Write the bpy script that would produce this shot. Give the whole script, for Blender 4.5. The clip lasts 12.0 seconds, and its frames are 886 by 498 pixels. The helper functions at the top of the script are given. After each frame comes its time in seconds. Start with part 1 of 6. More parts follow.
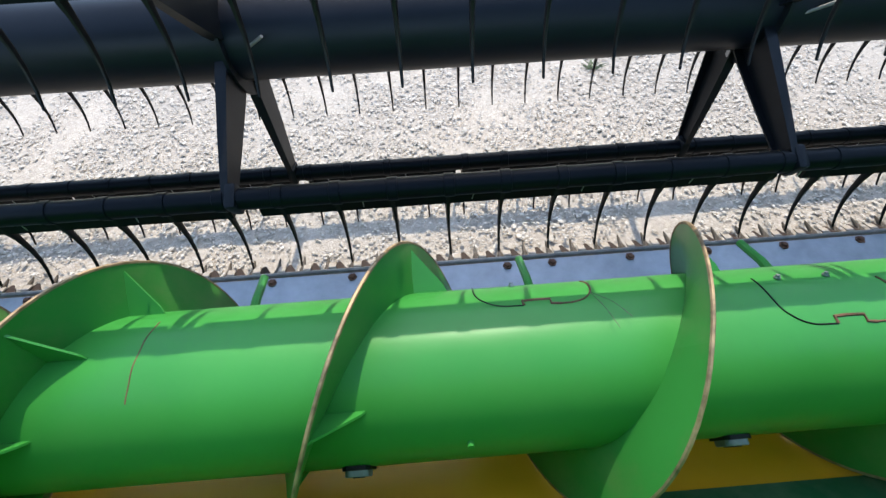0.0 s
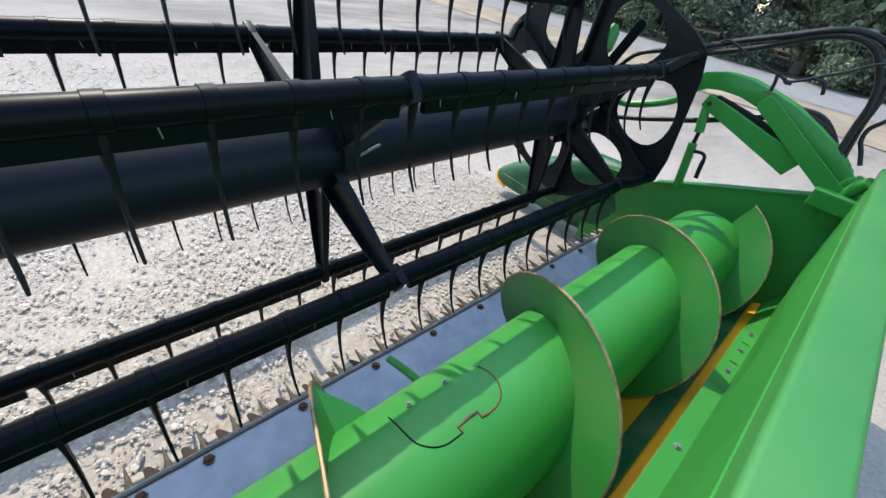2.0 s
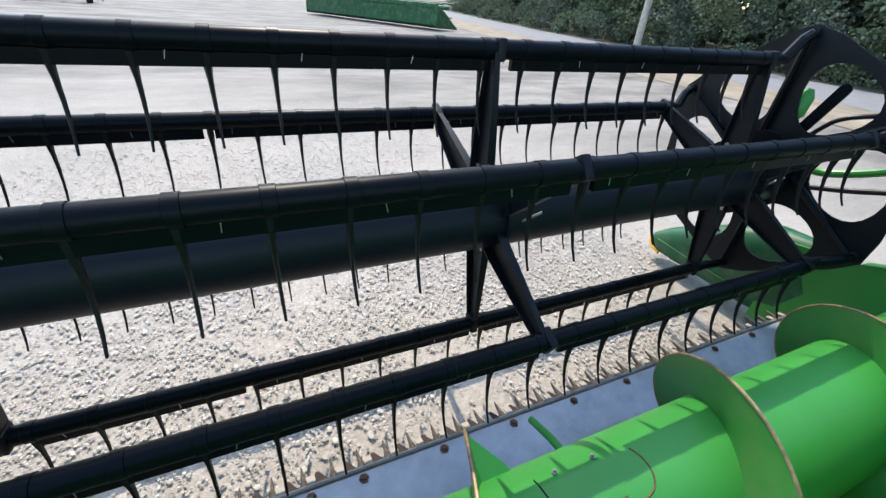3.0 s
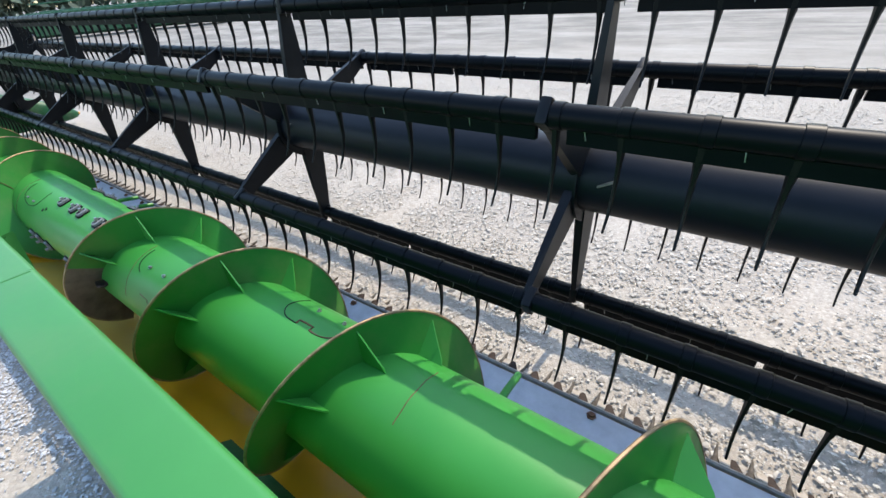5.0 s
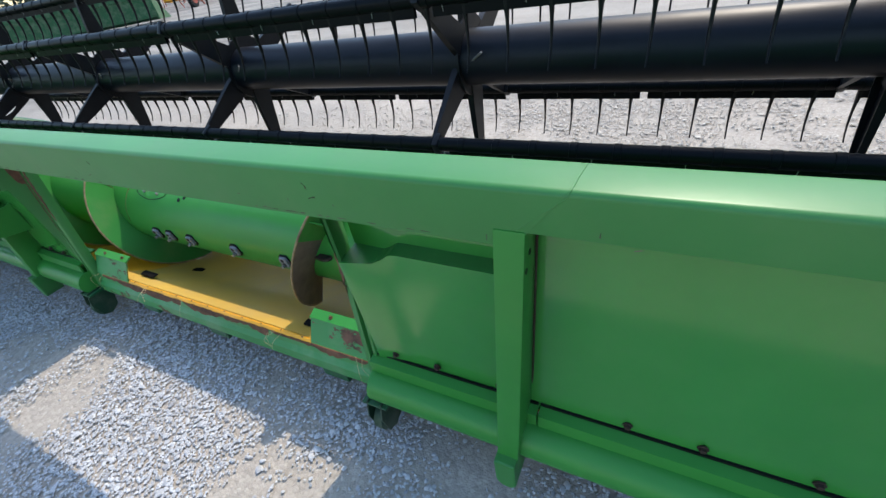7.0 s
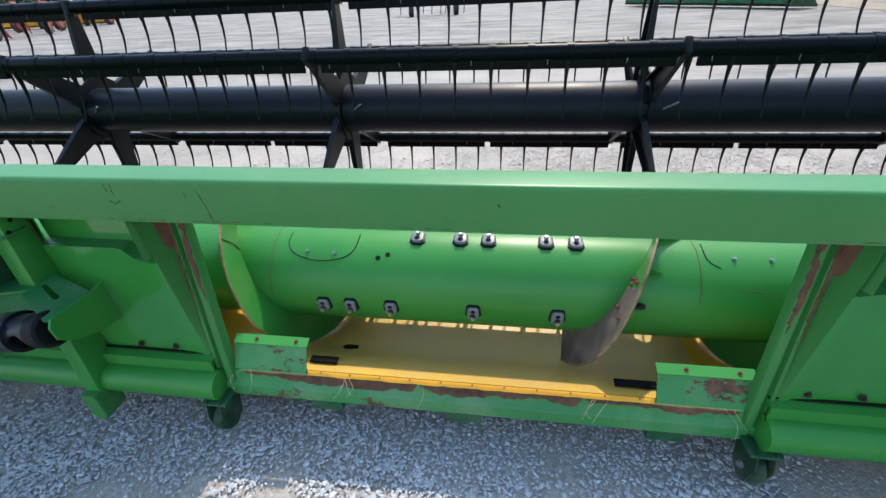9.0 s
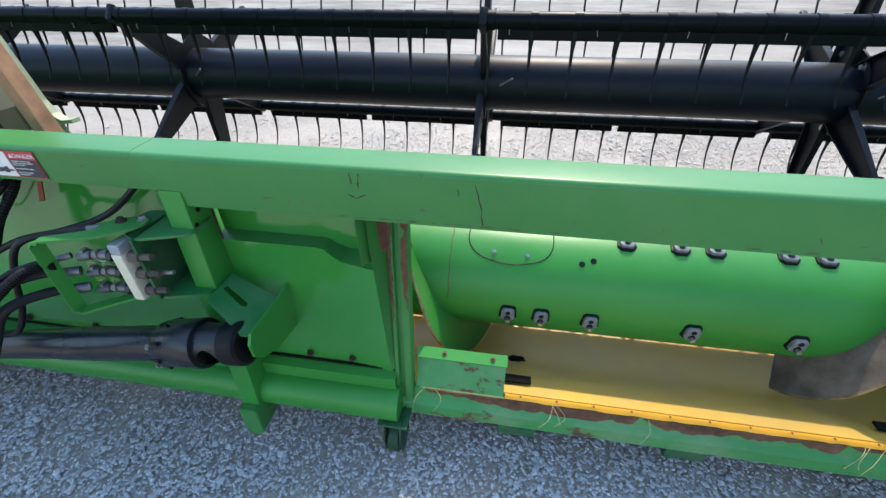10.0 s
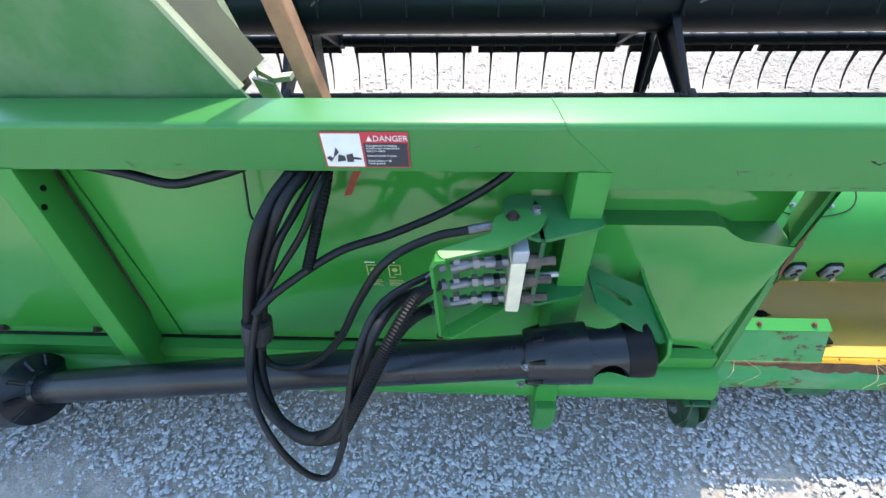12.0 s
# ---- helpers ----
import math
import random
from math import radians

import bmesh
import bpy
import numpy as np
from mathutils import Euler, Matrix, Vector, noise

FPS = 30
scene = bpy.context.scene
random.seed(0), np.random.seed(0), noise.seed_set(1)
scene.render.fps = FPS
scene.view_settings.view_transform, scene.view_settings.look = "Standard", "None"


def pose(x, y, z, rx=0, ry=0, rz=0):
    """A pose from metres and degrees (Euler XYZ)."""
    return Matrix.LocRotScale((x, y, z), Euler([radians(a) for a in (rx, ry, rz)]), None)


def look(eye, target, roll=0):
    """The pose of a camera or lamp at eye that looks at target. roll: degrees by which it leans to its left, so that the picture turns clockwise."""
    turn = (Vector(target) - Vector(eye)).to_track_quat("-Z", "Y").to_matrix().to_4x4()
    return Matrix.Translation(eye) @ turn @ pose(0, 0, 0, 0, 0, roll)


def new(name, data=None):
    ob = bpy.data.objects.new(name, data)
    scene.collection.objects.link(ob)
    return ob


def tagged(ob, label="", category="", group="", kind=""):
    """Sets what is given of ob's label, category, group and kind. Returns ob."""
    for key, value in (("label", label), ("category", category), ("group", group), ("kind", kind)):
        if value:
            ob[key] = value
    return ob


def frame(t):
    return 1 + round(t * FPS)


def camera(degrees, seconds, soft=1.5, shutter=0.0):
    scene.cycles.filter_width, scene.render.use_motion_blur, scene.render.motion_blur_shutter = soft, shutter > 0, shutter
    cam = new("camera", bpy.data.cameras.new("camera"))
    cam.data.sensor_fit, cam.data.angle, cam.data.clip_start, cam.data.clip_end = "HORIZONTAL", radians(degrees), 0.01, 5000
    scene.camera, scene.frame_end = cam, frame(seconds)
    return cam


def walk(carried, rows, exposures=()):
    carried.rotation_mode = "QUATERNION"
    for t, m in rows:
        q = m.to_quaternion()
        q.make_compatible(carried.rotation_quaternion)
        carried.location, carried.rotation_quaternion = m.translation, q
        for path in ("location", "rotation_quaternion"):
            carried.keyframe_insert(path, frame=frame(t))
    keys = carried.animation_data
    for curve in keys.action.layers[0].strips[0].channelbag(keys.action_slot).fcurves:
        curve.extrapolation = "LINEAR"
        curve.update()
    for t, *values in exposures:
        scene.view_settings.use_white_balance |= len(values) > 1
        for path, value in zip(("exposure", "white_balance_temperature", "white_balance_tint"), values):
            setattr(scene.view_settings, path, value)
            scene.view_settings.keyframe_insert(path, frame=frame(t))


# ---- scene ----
cam = camera(93.6, 12.0)
PATH = [
    (0, (1.833, 0.089, 1.197), (1.871, 1.338, -0.365), -2.8),
    (0.5, (1.943, 0.128, 1.181), (2.429, 1.232, -0.414), 6.3),
    (1, (2.028, 0.153, 1.176), (2.869, 1.134, -0.351), 12.6),
    (1.5, (2.097, 0.164, 1.189), (3.199, 1.105, -0.189), 13.7),
    (2, (2.128, 0.182, 1.235), (3.359, 1.259, 0.084), 11.4),
    (2.5, (2.108, 0.191, 1.281), (3.231, 1.499, 0.268), 8.4),
    (3, (2.041, 0.185, 1.296), (2.808, 1.718, 0.265), 5.0),
    (3.5, (1.935, 0.179, 1.295), (2.204, 1.848, 0.225), 1.5),
    (3.7, (1.891, 0.169, 1.281), (1.97, 1.858, 0.214), 0.8),
    (5.3, (1.666, 0.007, 1.261), (0.545, 1.217, 0.13), -6.1),
    (5.5, (1.618, -0.026, 1.263), (0.482, 1.158, 0.12), -6.1),
    (6, (1.415, -0.214, 1.243), (0.329, 0.988, 0.071), -7.1),
    (6.5, (1.16, -0.356, 1.176), (0.192, 0.906, -0.037), -9.4),
    (6.7, (1.029, -0.402, 1.162), (0.112, 0.894, -0.054), -10.2),
    (8.3, (0.04, -0.633, 1.156), (-0.45, 0.97, 0.065), -8.4),
    (8.5, (-0.124, -0.69, 1.172), (-0.494, 0.958, 0.103), -5.4),
    (9, (-0.44, -0.728, 1.198), (-0.706, 0.948, 0.139), -2.6),
    (9.5, (-0.718, -0.639, 1.188), (-0.965, 1.023, 0.102), -1.1),
    (10, (-1.034, -0.61, 1.168), (-1.307, 1.003, 0.017), -0.5),
    (10.5, (-1.343, -0.663, 1.162), (-1.677, 0.899, -0.042), -1.3),
    (11, (-1.568, -0.637, 1.164), (-1.934, 0.867, -0.103), -1.9),
    (11.5, (-1.741, -0.553, 1.161), (-2.067, 0.92, -0.152), -2.5),
    (12, (-1.861, -0.497, 1.14), (-1.934, 0.939, -0.251), -1.3),
]
walk(cam, [(t, look(eye, target, roll)) for t, eye, target, roll in PATH], [(0, 1.66), (1.5, 1.52), (2.5, 1.50), (3.7, 1.58), (5.5, 1.46), (6.5, 1.24), (8.5, 1.34), (10, 1.54), (12, 2.08)])

# ---- light ----
SUN = Vector((0.11, 0.745, 1.0)).normalized()
world = bpy.data.worlds.new("sky")
scene.world = world
world.use_nodes = True
wn = world.node_tree.nodes
sky = wn.new("ShaderNodeTexSky")
sky.sky_type, sky.sun_disc = "NISHITA", False
sky.sun_elevation, sky.sun_rotation = math.asin(SUN.z), math.atan2(SUN.x, SUN.y)
sky.air_density, sky.ozone_density = 1.45, 3.0
world.node_tree.links.new(sky.outputs[0], wn["Background"].inputs[0])
wn["Background"].inputs[1].default_value = 0.15
sun = new("sun", bpy.data.lights.new("sun", "SUN"))
sun.data.energy, sun.data.angle, sun.data.color = 1.78, radians(0.53), (1.0, 0.89, 0.745)
sun.matrix_world = look(SUN * 20, (0, 0, 0))

# ---- materials ----


def nodes_of(name):
    m = bpy.data.materials.new(name)
    m.use_nodes = True
    return m, m.node_tree, m.node_tree.nodes["Principled BSDF"]


def noise_of(nt, scale, detail=4.0, rough=0.55, coord="Object", stretch=(1, 1, 1)):
    co = nt.nodes.new("ShaderNodeTexCoord")
    mp = nt.nodes.new("ShaderNodeMapping")
    mp.inputs["Scale"].default_value = stretch
    n = nt.nodes.new("ShaderNodeTexNoise")
    n.inputs["Scale"].default_value, n.inputs["Detail"].default_value, n.inputs["Roughness"].default_value = scale, detail, rough
    nt.links.new(co.outputs[coord], mp.inputs[0])
    nt.links.new(mp.outputs[0], n.inputs["Vector"])
    return n.outputs["Fac"]


def ramp(nt, fac, stops):
    r = nt.nodes.new("ShaderNodeValToRGB")
    r.color_ramp.elements[0].position, r.color_ramp.elements[0].color = stops[0][0], (*stops[0][1], 1)
    r.color_ramp.elements[1].position, r.color_ramp.elements[1].color = stops[-1][0], (*stops[-1][1], 1)
    for p, c in stops[1:-1]:
        e = r.color_ramp.elements.new(p)
        e.color = (*c, 1)
    nt.links.new(fac, r.inputs[0])
    return r.outputs[0]


def mix(nt, fac, a, b):
    m = nt.nodes.new("ShaderNodeMix")
    m.data_type = "RGBA"
    for sock, v in ((m.inputs[0], fac), (m.inputs[6], a), (m.inputs[7], b)):
        if isinstance(v, (int, float)):
            sock.default_value = v
        elif isinstance(v, tuple):
            sock.default_value = (*v, 1)
        else:
            nt.links.new(v, sock)
    return m.outputs[2]


def bump_to(nt, bsdf, height, strength, distance=0.01):
    b = nt.nodes.new("ShaderNodeBump")
    b.inputs["Strength"].default_value, b.inputs["Distance"].default_value = strength, distance
    nt.links.new(height, b.inputs["Height"])
    nt.links.new(b.outputs[0], bsdf.inputs["Normal"])


def paint(name, base, dark, rough=0.38, rust=0.0, dust=0.25, rust_scale=7.0, spec=0.5, dust_color=(0.42, 0.40, 0.30)):
    """Worn machine paint: two tones, a film of dust, rubbed patches of rust and fine scratches."""
    m, nt, b = nodes_of(name)
    broad = noise_of(nt, 2.3, 5)
    fine = noise_of(nt, 60, 4)
    col = mix(nt, ramp(nt, broad, [(0.3, (0, 0, 0)), (0.7, (1, 1, 1))]), dark, base)
    film = ramp(nt, noise_of(nt, 5.5, 7, 0.65), [(0.45, (0, 0, 0)), (0.8, (dust, dust, dust))])
    col = mix(nt, film, col, dust_color)
    if rust > 0:
        low = 0.72 - 0.28 * rust
        patch = ramp(nt, noise_of(nt, rust_scale, 9, 0.7, stretch=(0.5, 1, 1)), [(low, (0, 0, 0)), (low + 0.03, (1, 1, 1))])
        tone = ramp(nt, noise_of(nt, 35, 5), [(0.3, (0.065, 0.030, 0.019)), (0.7, (0.18, 0.085, 0.05))])
        col = mix(nt, patch, col, tone)
        rr = ramp(nt, patch, [(0.0, (rough,) * 3), (1.0, (0.85,) * 3)])
        nt.links.new(rr, b.inputs["Roughness"])
    else:
        rr = ramp(nt, broad, [(0.3, (rough - 0.06,) * 3), (0.75, (rough + 0.12,) * 3)])
        nt.links.new(rr, b.inputs["Roughness"])
    nt.links.new(col, b.inputs["Base Color"])
    b.inputs["Specular IOR Level"].default_value = spec
    bump_to(nt, b, fine, 0.06, 0.002)
    return m


def plain(name, color, rough=0.5, metal=0.0, vary=0.25, scale=30.0, bump=0.08, spec=0.5):
    m, nt, b = nodes_of(name)
    b.inputs["Specular IOR Level"].default_value = spec
    c2 = tuple(min(1.0, c * (1 + vary)) for c in color)
    c1 = tuple(c * (1 - vary) for c in color)
    f = noise_of(nt, scale, 6, 0.6)
    nt.links.new(ramp(nt, f, [(0.3, c1), (0.7, c2)]), b.inputs["Base Color"])
    nt.links.new(ramp(nt, f, [(0.3, (max(0.05, rough - 0.1),) * 3), (0.7, (min(1, rough + 0.1),) * 3)]), b.inputs["Roughness"])
    b.inputs["Metallic"].default_value = metal
    if bump:
        bump_to(nt, b, noise_of(nt, scale * 4, 3), bump, 0.002)
    return m


GREEN = paint("green_paint", (0.036, 0.240, 0.038), (0.028, 0.195, 0.030), 0.37, dust=0.09, spec=0.36, dust_color=(0.15, 0.26, 0.09))
GREEN_PANEL = paint("green_panel_paint", (0.040, 0.245, 0.040), (0.031, 0.205, 0.031), 0.12, dust=0.10, spec=0.75, dust_color=(0.16, 0.28, 0.10))
GREEN_WORN = paint("green_paint_worn", (0.041, 0.208, 0.046), (0.033, 0.170, 0.037), 0.40, rust=0.08, dust=0.20, spec=0.4, dust_color=(0.16, 0.24, 0.10))
GREEN_RUSTY = paint("green_paint_rusty", (0.040, 0.25, 0.065), (0.028, 0.19, 0.045), 0.5, rust=0.56, dust=0.35, rust_scale=7)
# half-dark copy of the green paint, shade under the beam put into it
GREEN_HALF_SHADED = paint("green_half_shaded_paint", (0.024, 0.175, 0.050), (0.018, 0.14, 0.038), 0.36, dust=0.2, spec=0.4)
# darker copy of the green paint, with shade put into its colour
GREEN_SHADED = paint("green_paint_shaded", (0.012, 0.098, 0.036), (0.009, 0.07, 0.026), 0.42, spec=0.3)
GREEN_PALE = paint("green_paint_faded", (0.062, 0.19, 0.058), (0.048, 0.15, 0.042), 0.5, dust=0.3, spec=0.3)
FLIGHT = paint("flight_paint", (0.033, 0.225, 0.036), (0.028, 0.175, 0.028), 0.38, spec=0.3, dust=0.35, dust_color=(0.22, 0.22, 0.10))
YELLOW = paint("yellow_paint", (0.56, 0.35, 0.055), (0.46, 0.285, 0.06), 0.45, dust=0.55, dust_color=(0.38, 0.28, 0.14))
YELLOW_CLEAN = paint("clean_yellow_paint", (0.72, 0.36, 0.010), (0.60, 0.29, 0.012), 0.38, dust=0.15, dust_color=(0.40, 0.28, 0.10))
YELLOW_LIP = paint("yellow_lip_paint", (0.80, 0.36, 0.005), (0.72, 0.31, 0.005), 0.45, rust=0.14, dust=0.08)
CHIPPED = paint("chipped_green_paint", (0.036, 0.24, 0.06), (0.028, 0.19, 0.045), 0.5, rust=0.60, dust=0.25, rust_scale=22)
RUST = plain("rusty_steel", (0.135, 0.066, 0.040), 0.85, 0.1, 0.5, 28, 0.3, 0.3)
WORN_STEEL = plain("worn_brown_steel", (0.155, 0.115, 0.092), 0.6, 0.15, 0.45, 14, 0.15, 0.3)
RUST_LIGHT = plain("rusty_bar_steel", (0.33, 0.17, 0.09), 0.75, 0.1, 0.35, 20, 0.25)
EDGE = plain("worn_edge_steel", (0.27, 0.19, 0.105), 0.55, 0.5, 0.6, 35, 0.2)
GUARD = plain("guard_steel", (0.098, 0.082, 0.066), 0.8, 0.1, 0.6, 45, 0.3, 0.3)
DARK_STEEL = plain("dark_steel", (0.042, 0.027, 0.020), 0.75, 0.1, 0.55, 45, 0.3, 0.3)
LIPSTEEL = plain("edge_bar_steel", (0.20, 0.185, 0.17), 0.5, 0.3, 0.3, 30, 0.15)
BLACK = paint("black_paint", (0.0020, 0.0036, 0.0054), (0.0012, 0.0022, 0.0036), 0.38, dust=0.04, spec=0.10, dust_color=(0.022, 0.026, 0.032))
TUBE = paint("black_tube_paint", (0.0045, 0.0065, 0.0115), (0.003, 0.0045, 0.008), 0.42, dust=0.06, spec=0.22, dust_color=(0.05, 0.055, 0.065))
BLACK_ARM = paint("charcoal_paint", (0.0062, 0.0074, 0.0095), (0.004, 0.005, 0.0065), 0.42, dust=0.10, spec=0.17, dust_color=(0.09, 0.09, 0.09))
PLASTIC = plain("black_plastic", (0.004, 0.0042, 0.005), 0.5, 0, 0.3, 20, 0.06, 0.2)
PLASTIC_GREY = plain("grey_plastic", (0.15, 0.16, 0.17), 0.42, 0, 0.3, 40, 0.1)
HOSE = plain("black_rubber", (0.0065, 0.007, 0.0085), 0.46, 0, 0.45, 25, 0.12, 0.28)
SHAFT = paint("driveshaft_black", (0.0055, 0.0068, 0.0105), (0.0035, 0.0045, 0.0075), 0.30, dust=0.45, spec=0.38, dust_color=(0.045, 0.05, 0.062))
STEEL = plain("zinc_steel", (0.33, 0.335, 0.35), 0.40, 0.85, 0.2, 40, 0.1)
PLATE = plain("galvanised_plate", (0.385, 0.405, 0.44), 0.42, 0.35, 0.18, 14, 0.05)
STRAW = plain("dry_straw", (0.55, 0.42, 0.22), 0.8, 0, 0.3, 30, 0)
# olive-brown with the shield channel's shadow mixed into the tone
OLIVE_SHADED = plain("shaded_olive_channel", (0.060, 0.066, 0.034), 0.65, 0, 0.35, 8, 0.1, 0.3)
TAG = plain("faded_red_tag", (0.24, 0.045, 0.02), 0.7, 0, 0.3, 60, 0.1)
RIM = plain("pale_green_rim", (0.33, 0.37, 0.22), 0.55, 0, 0.18, 20, 0.08)
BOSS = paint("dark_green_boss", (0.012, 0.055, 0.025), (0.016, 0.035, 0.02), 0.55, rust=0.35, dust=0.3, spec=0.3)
FITTING = plain("dull_fitting_steel", (0.17, 0.17, 0.18), 0.42, 0.8, 0.35, 60, 0.1)
CREAM = plain("cream_paint", (0.66, 0.61, 0.46), 0.5, 0, 0.12, 40, 0.08)
WHITE = plain("decal_white", (0.72, 0.72, 0.70), 0.4, 0, 0.06, 40, 0)
RED = plain("decal_red", (0.50, 0.035, 0.05), 0.4, 0, 0.1, 40, 0)
INK = plain("decal_black", (0.03, 0.03, 0.04), 0.4, 0, 0.1, 40, 0)
BARK = plain("bark", (0.10, 0.075, 0.055), 0.9, 0, 0.4, 12, 0.5)
ORANGE = paint("orange_red_paint", (0.42, 0.05, 0.025), (0.30, 0.035, 0.02), 0.5, rust=0.35)
SOOT = plain("sooty_rubber", (0.010, 0.009, 0.008), 0.95, 0, 0.4, 40, 0.2, 0.05)
PALE_INK = plain("pale_yellow_print", (0.42, 0.46, 0.14), 0.5, 0, 0.1, 40, 0)
RUBBER = plain("tyre_rubber", (0.02, 0.02, 0.021), 0.7, 0, 0.3, 30, 0.2)
BLUE = paint("blue_paint", (0.05, 0.09, 0.2), (0.04, 0.07, 0.15), 0.5)


def foliage(name, c1, c2):
    m, nt, b = nodes_of(name)
    geo = nt.nodes.new("ShaderNodeNewGeometry")
    nt.links.new(ramp(nt, geo.outputs["Random Per Island"], [(0.0, c1), (0.6, c2), (1.0, tuple(1.5 * c for c in c2))]), b.inputs["Base Color"])
    b.inputs["Roughness"].default_value = 0.75
    b.inputs["Specular IOR Level"].default_value = 0.15
    return m


# leaf tones lifted and greyed, so the haze over the trees is in them
LEAF = foliage("dark_leaves", (0.056, 0.073, 0.054), (0.118, 0.144, 0.102))
LEAF2 = foliage("olive_leaves", (0.074, 0.094, 0.055), (0.152, 0.186, 0.108))


def gravel_material(name, tint):
    m, nt, b = nodes_of(name)
    co = nt.nodes.new("ShaderNodeTexCoord")
    v = nt.nodes.new("ShaderNodeTexVoronoi")
    v.inputs["Scale"].default_value = 85
    nt.links.new(co.outputs["Object"], v.inputs["Vector"])
    v2 = nt.nodes.new("ShaderNodeTexVoronoi")
    v2.inputs["Scale"].default_value = 170
    nt.links.new(co.outputs["Object"], v2.inputs["Vector"])
    sep = nt.nodes.new("ShaderNodeSeparateColor")
    nt.links.new(v.outputs["Color"], sep.inputs[0])
    c = [tuple(k * t for t in tint) for k in (0.30, 0.44, 0.50, 0.62)]
    stones = ramp(nt, sep.outputs[0], [(0.0, c[0]), (0.35, c[1]), (0.7, c[2]), (1.0, c[3])])
    broad = ramp(nt, noise_of(nt, 0.9, 8, 0.66), [(0.40, (0, 0, 0)), (0.60, (1, 1, 1))])
    dirt = mix(nt, broad, tuple(0.45 * t for t in tint), (0.415, 0.36, 0.295))
    col = mix(nt, 0.5, stones, dirt)
    # crushed stone lies round the machine; the yard beyond is trodden down to darker dirt
    ln = nt.nodes.new("ShaderNodeVectorMath")
    ln.operation = "LENGTH"
    nt.links.new(co.outputs["Object"], ln.inputs[0])
    wob = nt.nodes.new("ShaderNodeMath")
    wob.operation = "MULTIPLY_ADD"
    wob.inputs[1].default_value = 5.0
    nt.links.new(noise_of(nt, 0.35, 5), wob.inputs[0])
    nt.links.new(ln.outputs["Value"], wob.inputs[2])
    far = nt.nodes.new("ShaderNodeMapRange")
    far.inputs[1].default_value, far.inputs[2].default_value = 5.5, 12.0
    nt.links.new(wob.outputs[0], far.inputs[0])
    patches = ramp(nt, noise_of(nt, 0.8, 12, 0.72, stretch=(0.5, 1.3, 1)), [(0.32, (0.095, 0.084, 0.071)), (0.45, (0.170, 0.153, 0.130)), (0.55, (0.240, 0.217, 0.187)), (0.68, (0.33, 0.299, 0.260))])
    col = mix(nt, far.outputs[0], col, patches)
    # colour darkened between the stones, standing for the shade in their gaps
    gap_shade = ramp(nt, v.outputs["Distance"], [(0.25, (1, 1, 1)), (0.75, (0.72, 0.72, 0.72))])
    mm = nt.nodes.new("ShaderNodeMix")
    mm.data_type, mm.blend_type = "RGBA", "MULTIPLY"
    mm.inputs[0].default_value = 0.3
    nt.links.new(col, mm.inputs[6])
    nt.links.new(gap_shade, mm.inputs[7])
    nt.links.new(mm.outputs[2], b.inputs["Base Color"])
    b.inputs["Roughness"].default_value = 0.9
    h = nt.nodes.new("ShaderNodeMath")
    h.operation = "ADD"
    nt.links.new(v.outputs["Distance"], h.inputs[0])
    nt.links.new(v2.outputs["Distance"], h.inputs[1])
    inv = nt.nodes.new("ShaderNodeMath")
    inv.operation = "SUBTRACT"
    inv.inputs[0].default_value = 1.6
    nt.links.new(h.outputs[0], inv.inputs[1])
    bump_to(nt, b, inv.outputs[0], 0.28, 0.006)
    return m


GRAVEL = gravel_material("gravel", (0.79, 0.715, 0.615))


def stone_material(name, stops):
    m, nt, b = nodes_of(name)
    geo = nt.nodes.new("ShaderNodeNewGeometry")
    nt.links.new(ramp(nt, geo.outputs["Random Per Island"], stops), b.inputs["Base Color"])
    b.inputs["Roughness"].default_value = 0.85
    bump_to(nt, b, noise_of(nt, 140, 4), 0.25, 0.003)
    return m


STONE = stone_material("loose_buff_stone", [(0.0, (0.25, 0.222, 0.188)), (0.3, (0.365, 0.332, 0.286)), (0.75, (0.435, 0.397, 0.343)), (1.0, (0.54, 0.50, 0.44))])
# paler, greyer copy of the stone that brightens the shaded gravel behind the header
STONE_LIFTED = stone_material("loose_stone_lifted", [(0.0, (0.29, 0.29, 0.295)), (0.3, (0.40, 0.402, 0.408)), (0.75, (0.47, 0.472, 0.478)), (1.0, (0.57, 0.57, 0.57))])
ROADM = plain("worn_asphalt", (0.20, 0.20, 0.205), 0.9, 0, 0.15, 3, 0.1)
LITTER = plain("leaf_litter", (0.055, 0.055, 0.03), 0.95, 0, 0.4, 1.5, 0.4)
VERGE = plain("dry_grass_soil", (0.25, 0.205, 0.145), 0.95, 0, 0.35, 1.2, 0.4)

# ---- mesh helpers ----


def part(name, data, material, parent=None, label=""):
    """Links a mesh (bmesh or (verts, faces)) as one object under a thing or a part."""
    if isinstance(data, bpy.types.Mesh):
        me = data
    else:
        me = bpy.data.meshes.new(name)
        if isinstance(data, bmesh.types.BMesh):
            data.to_mesh(me)
            data.free()
        else:
            me.from_pydata(data[0], [], data[1])
        me.materials.append(material)
    ob = new(name, me)
    ob.parent = parent
    if label:
        ob["label"] = label
    return ob


def thing(name, label, category, group="", kind="", at=(0, 0, 0)):
    ob = new(name)
    ob.location = at
    return tagged(ob, label, category, group, kind)


def smooth(ob, angle=35):
    me = ob.data
    me.polygons.foreach_set("use_smooth", [True] * len(me.polygons))
    me.set_sharp_from_angle(angle=radians(angle))
    return ob


